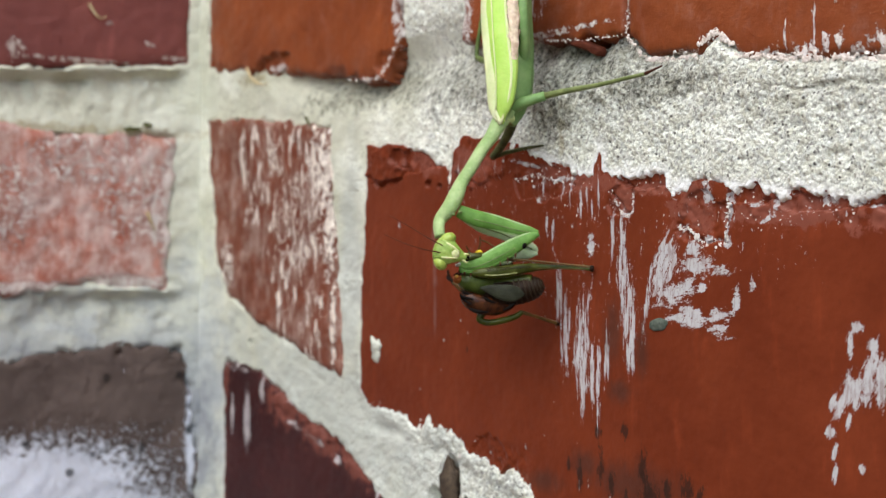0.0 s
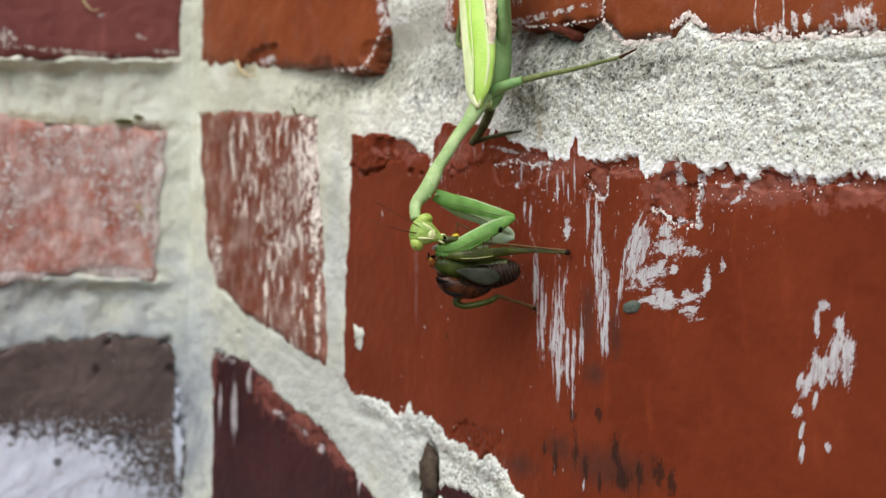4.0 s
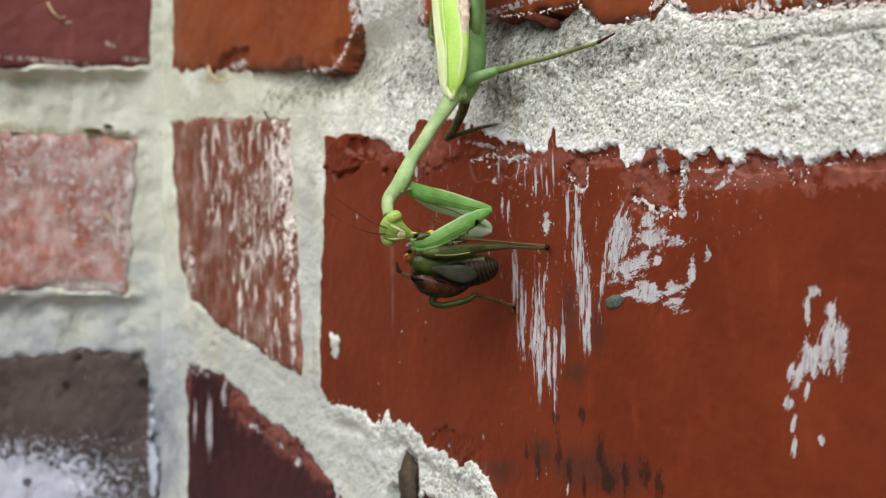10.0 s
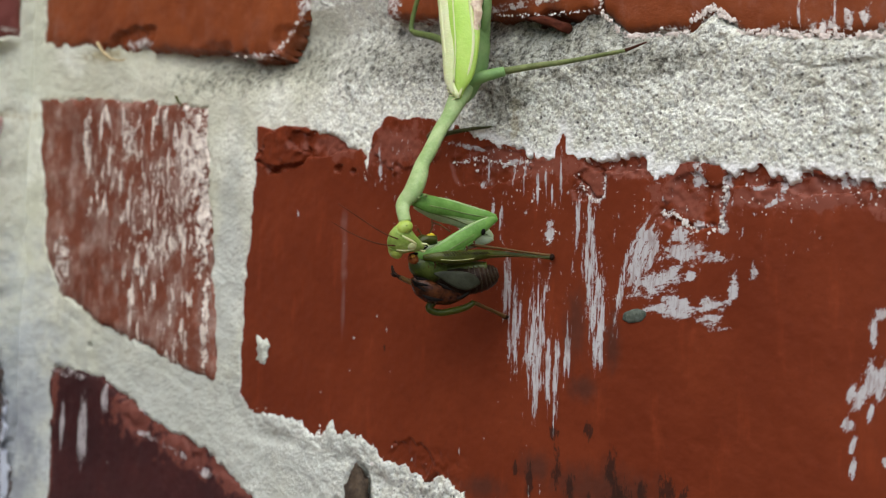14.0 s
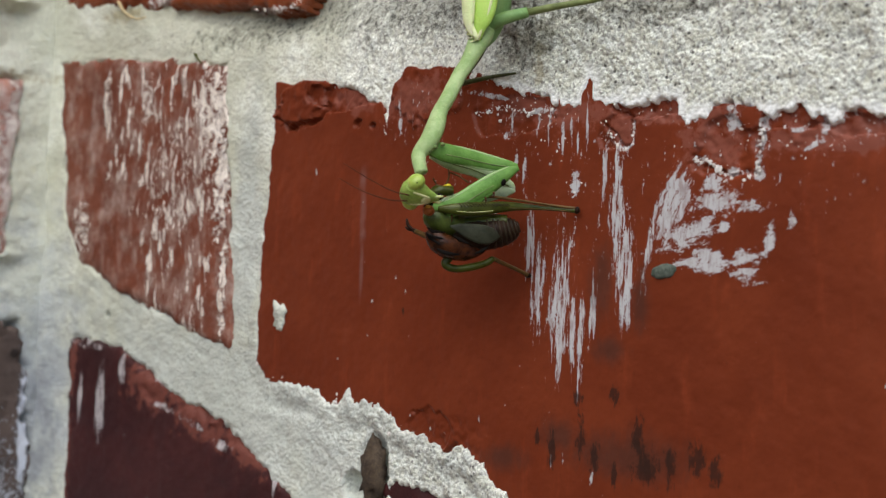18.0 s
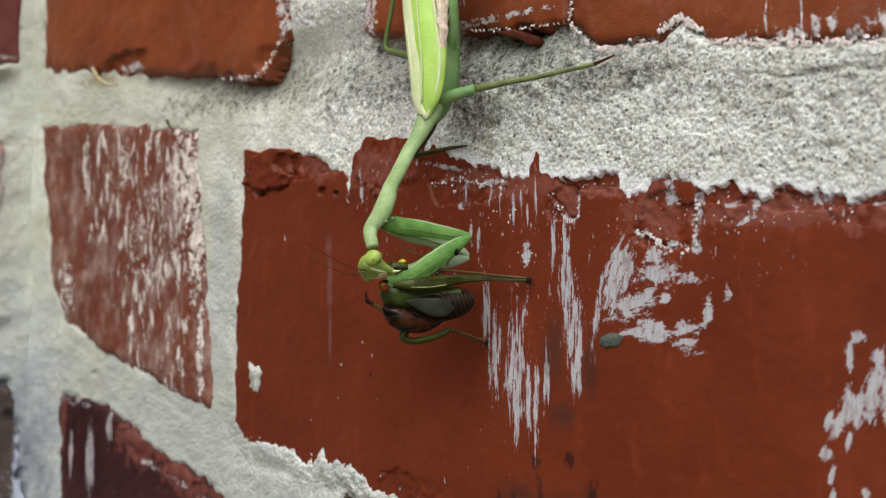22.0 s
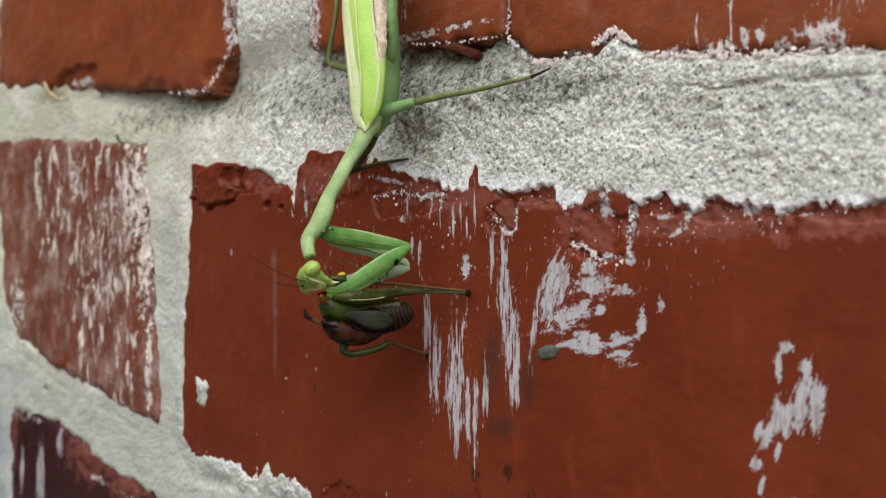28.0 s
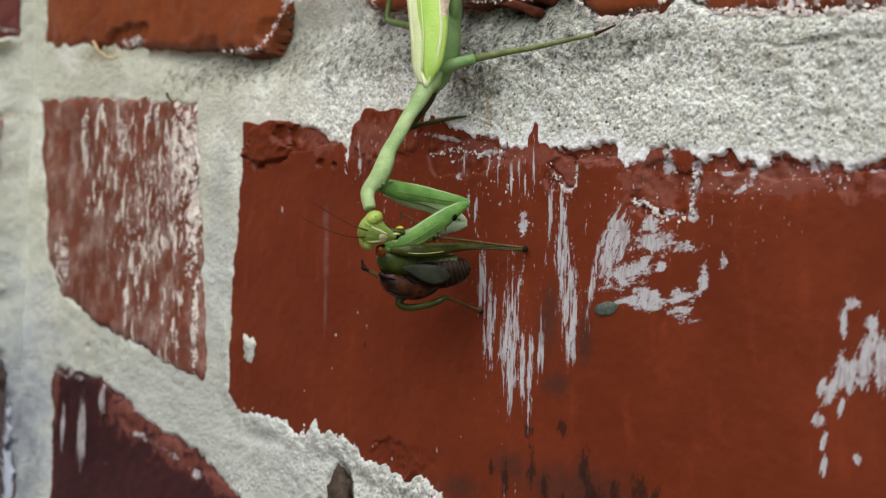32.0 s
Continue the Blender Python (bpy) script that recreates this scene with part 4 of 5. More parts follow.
def crumbs(lines, mat, label, seed):
    """Grains left along the broken brick edges (line, count, spread, size), joined into one part."""
    rng = random.Random(seed)
    verts, faces = [], []
    ball = bmesh.new()
    bmesh.ops.create_icosphere(ball, subdivisions=1, radius=1)
    ball.verts.ensure_lookup_table()
    base_v, base_f = [v.co.copy() for v in ball.verts], [[v.index for v in f.verts] for f in ball.faces]
    ball.free()
    for line, count, spread, size in lines:
        for _ in range(count):
            f = rng.random() * (len(line) - 1)
            i = int(f)
            f -= i
            x = line[i][0] * (1 - f) + line[i + 1][0] * f + rng.gauss(0, spread * 0.6)
            z = line[i][1] * (1 - f) + line[i + 1][1] * f + rng.gauss(0, spread * 0.5) - 0.3
            r = size * (0.25 + 0.75 * rng.random() ** 3)
            long, lean = 0.9 + 0.8 * rng.random(), rng.random() * 3.14
            k = len(verts)
            for v in base_v:
                w = 1 + 1.1 * (rng.random() - 0.5)
                a, b = v.x * r * w * long, v.z * r * w
                verts.append(((x + a * math.cos(lean) - b * math.sin(lean)) * MM, (0.15 + v.y * r * w * 0.6) * MM, (z + a * math.sin(lean) + b * math.cos(lean)) * MM))
            faces += [[k + j for j in q] for q in base_f]
    me = bpy.data.meshes.new("mortar_crumbs")
    me.from_pydata(verts, [], faces)
    me.materials.append(mat)
    ob = new("mortar_crumbs", me)
    ob.parent = wall_north
    return tagged(ob, label, kind="stuff")


crumbs([([(185, 49), (200, 46), (230, 43.5), (262, 39), (300, 35.5)], 90, 3.0, 0.36), ([(106, -11), (124, -16.5), (143, -18), (171, -27), (185, -31)], 110, 1.4, 0.7), ([(224, 71), (240, 69.5), (254, 67.5), (300, 62)], 60, 1.0, 0.4),
        ([(186, 42), (215, 38), (245, 35), (262, 34)], 90, 4.0, 0.3)], mat_grain, "scattered pale grains of mortar on brick edges", 5)
crumbs([([(214.5, 40.5), (218, 36.3), (221, 37.2), (221.2, 41.6)], 60, 0.35, 0.36), ([(235.2, 33.5), (239, 33), (243, 29.6), (249.5, 30)], 70, 0.6, 0.42), ([(249.3, 30), (250, 38.5)], 50, 0.6, 0.36),
        ([(176, 46.2), (186, 47.4), (197, 45)], 60, 0.7, 0.36), ([(206, 33), (207.6, 28.5)], 26, 1.2, 0.4), ([(255, 33), (284, 36)], 80, 2.4, 0.34), ([(149, 51), (149.6, 44)], 14, 0.7, 0.4)], mat_grain, "pale beads of mortar round chipped brick scales", 6)
crumbs([([(219.3, 110), (219.0, 95), (219.6, 86), (218.6, 77)], 120, 0.45, 0.32), ([(219, 76.6), (221, 74.4), (225, 71)], 70, 0.4, 0.4), ([(225, 70.6), (234, 69.8), (241, 69.8)], 150, 0.4, 0.42), ([(242, 72), (246, 74.2), (250.5, 71)], 170, 0.6, 0.5), ([(252, 68.4), (268, 66.2), (283, 64.2), (300, 62.3)], 420, 0.8, 0.5),
        ([(190, 79.2), (205, 77.6), (217, 77)], 80, 0.4, 0.3), ([(96, 79.5), (113, 77.8), (120, 82), (125, 88), (127, 104)], 110, 0.8, 0.45), ([(84, 62), (87, 44), (89, 24)], 130, 1.8, 0.5)], mat_lip, "crumbly pinkish white lip along brick edges", 9)


def flake(outline, mat, label, category):
    """A thin broken scale of brick: a fan of layered rims over a slightly domed face."""
    bm = bmesh.new()
    c = Vector((sum(p[0] for p in outline) / len(outline), 0, sum(p[1] for p in outline) / len(outline)))
    rim = glide([(*p, 0) for p in outline + outline[:1]], 4)[:-1]
    rings = []
    for scale, y in ((1.0, 2.2), (0.96, 0.3), (0.8, -0.2), (0.4, -0.45)):
        rings.append([bm.verts.new((c.x + (p[0] - c.x) * scale, y + 0.25 * noise.noise(Vector((p[0], y, p[1])) * 0.7), c.z + (p[1] - c.z) * scale)) for p in rim])
    for a, b in zip(rings, rings[1:]):
        for k in range(len(rim)):
            bm.faces.new((a[k], a[(k + 1) % len(rim)], b[(k + 1) % len(rim)], b[k]))
    bm.faces.new(rings[-1])
    bmesh.ops.recalc_face_normals(bm, faces=bm.faces[:])
    return tagged(part("recess_brick", bm, mat), label, category)


# raised dark piece standing in for brick seen inside a recess
flake([(197.6, 77.4), (202.4, 77.6), (206.4, 76.2), (209.6, 74.8), (208.8, 73.0), (206.4, 74.2), (202.2, 75.6)], mat_recess, "dark red brick showing in a recess of sandy mortar", "brick flake")


# ---- the praying mantis, head down on the wall ----
def thing(name, at, label, category):
    ob = new(name)
    ob.location = Vector(at) * MM
    ob.empty_display_size = 0.005
    return tagged(ob, label, category)


def strip(rows, r, seg=8, n=6, **more):
    return tube([(*p, r) for p in rows], seg, n, **more)


def mantis_body(m):
    part("abdomen", tube([(189.6, -11.5, 58.5, 2.2), (190.2, -10.5, 62, 3.6), (190.7, -10.5, 67, 4.9), (190.3, -10.5, 75.4, 5.3), (189.5, -10.5, 84, 5.4), (188.5, -10, 93, 5.2), (186.9, -9, 107, 4.6), (186, -8, 120, 3.4), (185.5, -7, 128, 1.2)], 24, 7, rough=0.05), mat_belly, m, "soft green abdomen")
    wing = part("forewing", tube([(193.0, -15.2, 57.2, 0.25), (193.6, -15.8, 60, 1.5), (194.1, -15.6, 63.4, 2.9), (194.0, -15.6, 69.3, 3.9), (193.2, -15.6, 75.3, 4.4), (191.6, -15.4, 84.1, 4.4), (191.0, -15, 94, 4.2), (190.2, -14, 106, 3.8), (188.8, -12.5, 120, 2.6), (188, -11.5, 130, 0.5)], 20, 8, 0.42, (0.35, -1, 0.05)), mat_wing, m, "bright yellow green leathery forewing")
    part("wing_edge", strip([(193.5, -16, 57.8), (191.5, -17.3, 64.7), (189.8, -17.6, 75.7), (188.2, -17, 84.5), (188.0, -16.6, 94), (187.3, -15.5, 106)], 0.55), mat_cream, wing, "cream leading edge")
    part("wing_edge", strip([(193.4, -15.8, 57.9), (196.2, -15.6, 63.9), (197.0, -15.5, 69.8), (196.3, -15.8, 76.4), (194.9, -15.7, 86.2), (194.3, -15.2, 94), (193.2, -14.2, 106)], 0.36), mat_cream, wing, "cream inner edge")
    part("costal_field", tube([(192.6, -16.6, 58.6, 0.2), (191.9, -17.2, 62, 1.2), (191.6, -17.2, 69.3, 1.9), (190.7, -17.2, 76, 2.1), (189.4, -16.9, 84.5, 2.1), (189.2, -16.5, 94, 2.0), (188.4, -15.4, 106, 1.8), (187.5, -13.6, 120, 1.2)], 16, 7, 0.38, (0.1, -1, 0.05)), mat_wing_pale, wing, "pale cream green outer field")
    part("wing_vein", strip([(193.4, -17.2, 61), (193.8, -17.6, 69), (192.8, -17.7, 78), (191.0, -17.2, 92)], 0.16), mat_cream, wing)
    part("hindwing", tube([(196.3, -14.4, 68, 0.3), (197.0, -14.8, 73, 0.9), (197.2, -14.9, 79, 1.2), (196.6, -14.8, 86, 1.4), (195.7, -14.4, 94, 1.5), (194.4, -13.8, 103, 1.5), (192.5, -12.6, 116, 0.8)], 14, 10, 0.7, (1, -0.6, 0), 0.6), mat_pink, m, "crumpled pinkish folded hindwing")
    part("pronotum", tube([(192.4, -13.0, 61.2, 2.1), (192.0, -14, 59.2, 2.25), (191.1, -16.8, 54.1, 1.69), (190.5, -18.5, 51.6, 1.58), (190.0, -21.8, 46.3, 1.56), (189.6, -23.6, 43.5, 1.6), (190.1, -25.4, 40.4, 1.95), (190.0, -27, 37.5, 1.95), (188.8, -28.5, 35.0, 1.6), (189.4, -29.4, 33.2, 1.4), (190.6, -29.9, 30.8, 1.25)], 20, 8, 0.75, (0.5, -1, 0.3), 0.04), mat_neck, m, "long slender pale green neck shield")
    part("collar", blob((191.6, -13.4, 59.6), (2.7, 2.5, 1.5), Matrix.Rotation(radians(20), 4, "Y"), 16, lumps=0.12), mat_collar, m, "pleated yellowish collar")
    for k in range(4):
        part("pleat", strip([(189.6 + 0.5 * k, -15.4 - 0.1 * k, 60.4 - 0.9 * k), (191.4 + 0.4 * k, -16.0 - 0.1 * k, 60.0 - 0.8 * k), (193.4 + 0.2 * k, -15.0, 60.4 - 0.6 * k)], 0.16, 6, 4), mat_wing_pale, m)
    # dark knobs standing in for the shaded crevice at the leg root
    for x, y, z, r in ((192.2, -25.6, 36.5, 0.55), (191.4, -26.8, 36.0, 0.5), (190.6, -27.6, 35.2, 0.45)):
        part("coxa_fold", blob((x, y, z), (r, r, r * 0.8), None, 10, lumps=0.25), mat_thin, m)


def ridge(name, rows, lift, r, mat, owner):
    """A fine keel along the upper or lower edge of a limb."""
    ends = [0.3] + [1.0] * (len(rows) - 2) + [0.3]
    part(name, tube([(x + 0.15, y - 0.15, z + lift * q, r * e) for (x, y, z, q), e in zip(rows, ends)], 8, 5), mat, owner)


def foreleg(m, coxa_rows, femur_rows, pale):
    """Raptorial leg: coxa out to the knee, femur back to the jaws, spined tibia folded against it."""
    green = mat_pale if pale else mat_green
    face = (0.75, -0.66, 0.1)
    coxa = part("fore_coxa", tube(coxa_rows, 20, 7, 0.55, face, 0.03), green, m, "thick pale green upper foreleg" if pale else "thick green upper foreleg")
    femur = part("fore_femur", tube(femur_rows, 20, 7, 0.55, face, 0.03), green, m, "thick green grasping femur")
    ridge("keel", coxa_rows[1:-1], 0.9, 0.3, mat_edge, coxa)
    ridge("keel", coxa_rows[1:-1], -0.9, 0.26, mat_edge, coxa)
    ridge("keel", femur_rows[1:-1], 0.88, 0.3, mat_edge, femur)
    # shade of the leg's crease, laid on as thin dark strips
    part("crease_shade", tube([(x + 0.75 * q * 0.56, y - 0.66 * q * 0.56, z - 0.2 * q, 0.13) for x, y, z, q in coxa_rows[1:-1]], 6, 5), mat_thin, coxa, "groove shade drawn as a dark green strip")
    part("crease_shade", tube([(x + 0.75 * q * 0.54, y - 0.66 * q * 0.54, z - 0.35 * q, 0.13) for x, y, z, q in femur_rows[2:-1]], 6, 5), mat_thin, femur, "groove shade drawn as a dark green strip")
    under = [(x + 0.3, y - 0.3, z - q * 0.95, 0.6) for x, y, z, q in femur_rows[2:]]
    tibia = part("fore_tibia", tube(under, 10, 6, 0.6, face), green, m, "slim folded shin")
    for k in range(9):
        f = k / 8 * (len(under) - 1.001)
        i = int(f)
        p = np.array(under[i]) * (1 - f + i) + np.array(under[i + 1]) * (f - i)
        part("spine", tube([(p[0] + 0.3, p[1] - 0.3, p[2] - 0.3, 0.24), (p[0] + 0.5, p[1] - 0.4, p[2] - 0.9, 0.14), (p[0] + 0.4, p[1] - 0.5, p[2] - 1.4 - 0.3 * (k % 2), 0.04)], 6, 2), mat_hair, tibia)
    return [coxa, femur, tibia]


def walking_leg(m, name, femur, tibia, tarsus, r, mats, label):
    a, b, c = r
    leg = part(name, tube([(*p, q) for p, q in zip(femur, np.linspace(a, b, len(femur)))], 12, 6), mats[0], m, label)
    part("tibia", tube([(*p, q) for p, q in zip(tibia, np.linspace(b * 0.8, c, len(tibia)))], 10, 6), mats[1], leg)
    part("tarsus", tube([(*p, q) for p, q in zip(tarsus, np.linspace(c * 1.1, c * 0.5, len(tarsus)))], 8, 5), mats[-1], leg)


HEAD_X = Vector((0.62, 0.69, -0.30)).normalized()
HEAD_Z = Vector((0.743, -0.669, 0.03))
HEAD_Z = (HEAD_Z - HEAD_X * HEAD_Z.dot(HEAD_X)).normalized()
HEAD_TURN = Matrix((HEAD_X, HEAD_Z.cross(HEAD_X), HEAD_Z)).transposed().to_4x4()


def mantis_head(m):
    """Built round its own origin: x to the jaws, y from eye to eye, z out of the face."""
    def local(name, bm, mat, parent, label=""):
        for v in bm.verts:
            v.co = Vector((v.co.x * 0.84, v.co.y * 1.0, v.co.z * 0.98))
        ob = part(name, bm, mat, None, label)
        ob.parent = parent
        return ob

    head = local("head", tube([(-2.4, 0, -0.5, 1.4), (-1.6, 0, -0.1, 3.0), (0.0, 0, 0.1, 3.4), (1.8, 0, 0.2, 2.9), (3.6, 0, 0.2, 1.9), (5.2, 0, 0, 1.1), (6.4, 0, -0.2, 0.55)], 22, 7, 0.62, (0, 0, 1)), mat_face, m, "triangular green head bent to its prey")
    for s in (1, -1):
        eye = local("eye", blob((0.1, 2.85 * s, 0.1), (2.1, 1.5, 1.75), Matrix.Rotation(radians(24 * s), 4, "Z"), 20), mat_eye, head, "large pale green eye")
        local("pupil", blob((0.4, 3.9 * s, 1.25), (0.2, 0.2, 0.2), None, 8), mat_black, eye)
        local("antenna", tube([(0.6, 0.6 * s, 1.3, 0.17), (-1.0, 0.9 * s, 2.2, 0.14), (-5, 1.4 * s, 2.8, 0.12), (-11, 2.0 * s + 0.6, 2.6, 0.1), (-17, 2.2 * s + 1.4, 1.8, 0.06)], 6, 6), mat_hair, head, "thin brown antenna")
        local("face_ridge", tube([(0.2, 1.7 * s, 1.75, 0.28), (2.2, 1.3 * s, 1.55, 0.3), (4.2, 0.7 * s, 1.0, 0.2)], 8, 5), mat_stripe, head)
        local("palp", tube([(5.4, 0.6 * s, 0.1, 0.3), (6.5, 0.9 * s, 0.0, 0.24), (7.1, 0.7 * s, -0.5, 0.12)], 8, 4), mat_stripe, head)
        local("mandible", tube([(5.2, 0.45 * s, -0.4, 0.5), (6.4, 0.5 * s, -0.7, 0.38), (7.2, 0.1 * s, -0.8, 0.1)], 8, 4), mat_black, head, "dark biting jaw")
    for x, y in ((0.6, 0), (1.1, 0.5), (1.1, -0.5)):
        local("ocellus", blob((x, y, 1.75), (0.26, 0.26, 0.2), None, 8), mat_eye, head)
    local("shield", tube([(1.8, 0, 1.5, 0.5), (3.0, 0, 1.4, 0.9), (4.4, 0, 0.9, 0.6)], 10, 5, 0.4, (0, 0, 1)), mat_stripe, head, "pale face shield")
    for k in range(7):
        for s in (1, -1):
            local("face_ridge", blob((-0.6 + 0.75 * k, s * (0.35 + 0.28 * ((k * 5) % 3)), 1.95 - 0.035 * k * k), (0.3, 0.22, 0.16), None, 8), mat_cream if k % 3 == 0 else mat_face, head)
        local("face_ridge", tube([(-1.9, -2.2 + 0.7 * k, 0.9, 0.1), (-1.2, -2.1 + 0.68 * k, 1.7, 0.16), (-0.2, -1.9 + 0.62 * k, 1.95, 0.08)], 6, 3), mat_face, head)
    return head


mantis = thing("praying_mantis", (190, -1, 66), "green praying mantis hanging head down, eating a katydid", "mantis")
mantis_body(mantis)
near_leg = foreleg(mantis, [(190.6, -25.8, 37.4, 1.5), (192.5, -22.5, 35.9, 1.85), (194.2, -18.5, 34.9, 1.8), (196.8, -14.0, 33.5, 1.5), (198.9, -11.8, 32.9, 1.15), (200.5, -10.4, 32.6, 0.5)],
                   [(200.7, -10.3, 32.3, 0.5), (199.5, -11.8, 31.6, 1.2), (197.6, -14.6, 29.7, 1.8), (195.9, -17.6, 27.9, 1.9), (193.8, -20.8, 25.9, 1.75), (192.1, -23.2, 24.9, 1.45), (190.3, -25.2, 25.0, 1.05)], False)
part("eye_spot", blob((199.4, -13.5, 29.5), (0.5, 0.5, 0.75), Matrix.Rotation(radians(25), 4, "Y"), 10), mat_black, near_leg[1], "black oval spot")
far_leg = foreleg(mantis, [(187.8, -21.5, 36.2, 1.3), (189.9, -18.0, 34.0, 1.6), (192.2, -14.2, 32.6, 1.6), (194.8, -10.8, 30.4, 1.4), (196.4, -8.8, 29.0, 1.1), (197.2, -8.0, 28.2, 0.5)],
                  [(197.3, -7.9, 28.0, 0.5), (196.0, -9.6, 27.8, 1.2), (193.8, -12.6, 27.4, 1.6), (191.8, -15.6, 26.8, 1.6), (190.0, -18.6, 26.2, 1.4), (188.6, -21, 25.8, 0.9)], True)
head = mantis_head(mantis)
walking_leg(mantis, "middle_leg", [(192.2, -11.5, 61.8), (195.4, -10.2, 63.1), (198.9, -7.2, 64.4)], [(198.9, -7.2, 64.4), (206, -5.2, 65.2), (213.3, -3.5, 65.7), (226.4, -1.3, 67)], [(226.4, -1.3, 67), (228, -0.9, 67.5), (231, -0.6, 68.3)], (1.6, 1.05, 0.4), (mat_belly, mat_shin, mat_hair), "green leg braced on the mortar")
walking_leg(mantis, "middle_leg", [(189.8, -8.8, 62.8), (184.9, -6.6, 57.9), (179.6, -5, 54.6), (174.4, -4, 51.9)], [(174.4, -4, 51.9), (178.2, -2.2, 52.9), (184.7, -1.2, 53.6)], [(184.7, -1.2, 53.6), (190.3, -0.7, 53.8)], (1.35, 0.95, 0.42), (mat_shaded, mat_shaded), "thin leg behind the neck, shade painted dusky brown")
walking_leg(mantis, "hind_leg", [(192.4, -9.5, 67), (193.6, -9.8, 72), (196.3, -11.2, 75.8), (198.0, -12.8, 82.5), (197.4, -12.6, 93.5), (196.0, -11, 107)], [(196, -11, 107), (199, -6, 118), (203, -1.5, 130)], [(203, -1.5, 130), (206, -0.6, 133)], (1.5, 1.0, 0.5), (mat_belly, mat_thin), "green hind leg folded along the body")
walking_leg(mantis, "hind_leg", [(184.5, -9.5, 71.5), (177.9, -7.2, 74.1), (168.4, -3.9, 76.8)], [(168.4, -3.9, 76.8), (167.0, -3.6, 79), (170.3, -4, 91.7), (164.4, -2, 106)], [(164.4, -2, 106), (163, -0.7, 110)], (0.9, 0.75, 0.5), (mat_thin, mat_thin), "thin dark green bent leg on the brick")

# ---- its prey ----
prey = thing("katydid", (193, -8, 20), "half eaten green and dark brown katydid held by a mantis", "katydid")
GRIP = (0.75, -0.66, 0)
part("thorax", tube([(190.0, -24.8, 22.6, 1.1), (190.4, -23.2, 21.6, 2.3), (190.9, -20.2, 20.9, 2.9), (191.8, -17.2, 20.4, 2.6)], 20, 7, rough=0.1), mat_prey_green, prey, "torn olive green thorax")
AXIS = [(190.9, -18.6, 19.0, 2.6), (192.9, -16.2, 19.0, 3.1), (194.4, -13.4, 19.2, 3.3), (196.1, -11.2, 19.6, 3.2), (197.6, -9.6, 20.1, 2.7), (198.8, -8.6, 20.6, 1.9), (199.5, -8.0, 20.9, 0.7)]
abdomen = part("abdomen", tube(AXIS, 22, 7, rough=0.04), mat_prey_dark, prey, "dark brown banded abdomen")
# green back; the light from above is put into its brighter colour
part("back_stripe", tube([(x + 0.5, y - 0.6, z + q * 0.62, q * 0.5) for x, y, z, q in AXIS[:5]], 14, 6), mat_prey_leg, abdomen, "green upper side with top light in its colour")
line = glide(AXIS, 4)
for k in range(9, 24, 2):
    a, b, (x, y, z, q) = Vector(line[k - 1][:3]), Vector(line[min(k + 1, len(line) - 1)][:3]), line[k]
    along = (b - a).normalized()
    e = Vector(GRIP).cross(along).normalized()
    f = along.cross(e)
    ring = [tuple(Vector((x, y, z)) + (e * math.cos(t) + f * math.sin(t)) * (q + 0.02)) + (0.17,) for t in np.linspace(0.1, 2 * math.pi - 0.1, 18)]
    part("band", tube(ring, 6, 2), mat_prey_grey, abdomen, "paler ring")
part("shield", tube([(189.9, -24.4, 19.0, 0.6), (190.8, -23.0, 17.5, 1.9), (191.8, -20.8, 16.2, 2.4), (192.6, -17.0, 15.8, 2.4), (193.8, -13.8, 16.2, 1.6), (194.6, -12.2, 16.8, 0.5)], 20, 7, 0.85, (0.6, -0.5, -0.6), 0.1), mat_prey_brown, prey, "shiny orange brown back shield")
part("wing_pad", tube([(193.8, -21.9, 20.0, 0.2), (195.0, -20.2, 19.7, 1.0), (196.2, -18.0, 19.1, 1.7), (197.4, -15.6, 18.7, 1.9), (198.2, -13.6, 18.9, 1.2), (198.6, -12.6, 19.2, 0.3)], 16, 6, 0.25, GRIP), mat_prey_wing, prey, "greyish translucent wing pad")
for row in ([(190.9, -25.4, 19.6), (191.8, -25.3, 19.1), (192.8, -25.4, 18.8), (194.7, -24.2, 18.6)], [(190.6, -25.2, 18.6), (191.6, -25.3, 17.6), (193.0, -25.0, 16.8), (193.8, -24.3, 16.2)], [(193.4, -24.9, 15.4), (194.4, -23.8, 14.8), (195.2, -22.0, 14.6), (195.6, -20.8, 14.5)], [(195.6, -22.6, 18.0), (196.6, -22.0, 17.4), (197.3, -21.2, 16.9), (197.8, -20.4, 16.6)],
            [(196.6, -17.4, 14.9), (197.0, -16.2, 15.4), (197.2, -15.2, 16.0), (197.3, -14.2, 16.8)], [(191.6, -26.0, 18.4), (192.4, -25.6, 17.8), (193.4, -24.8, 17.6), (194.2, -24.0, 17.4)]):
    part("marking", tube([(*q, r) for q, r in zip(row, (0.1, 0.32, 0.28, 0.1))], 8, 5, 0.45, GRIP, 0.9), mat_black, prey, "black marking")
leg = part("hind_leg", tube([(192.0, -23.6, 23.3, 0.6), (194.0, -21.8, 23.4, 1.05), (195.6, -19.4, 23.5, 1.4), (196.6, -16.5, 23.8, 1.4), (198.2, -13.0, 24.4, 1.15), (199.4, -9.5, 24.8, 0.85), (202.0, -6.2, 24.8, 0.52), (205.4, -3.2, 24.6, 0.42), (208.4, -1.1, 24.4, 0.5)], 16, 7, 0.7, GRIP), mat_prey_leg, prey, "green jumping leg with a herringbone pattern")
part("tibia", tube([(208.4, -1.1, 24.8, 0.34), (204.6, -4.4, 25.3, 0.24), (200.4, -9.4, 26.0, 0.24), (197.2, -14.4, 26.4, 0.3), (195.6, -18, 26.2, 0.2)], 8, 6), mat_prey_shin, leg, "thin reddish shin")
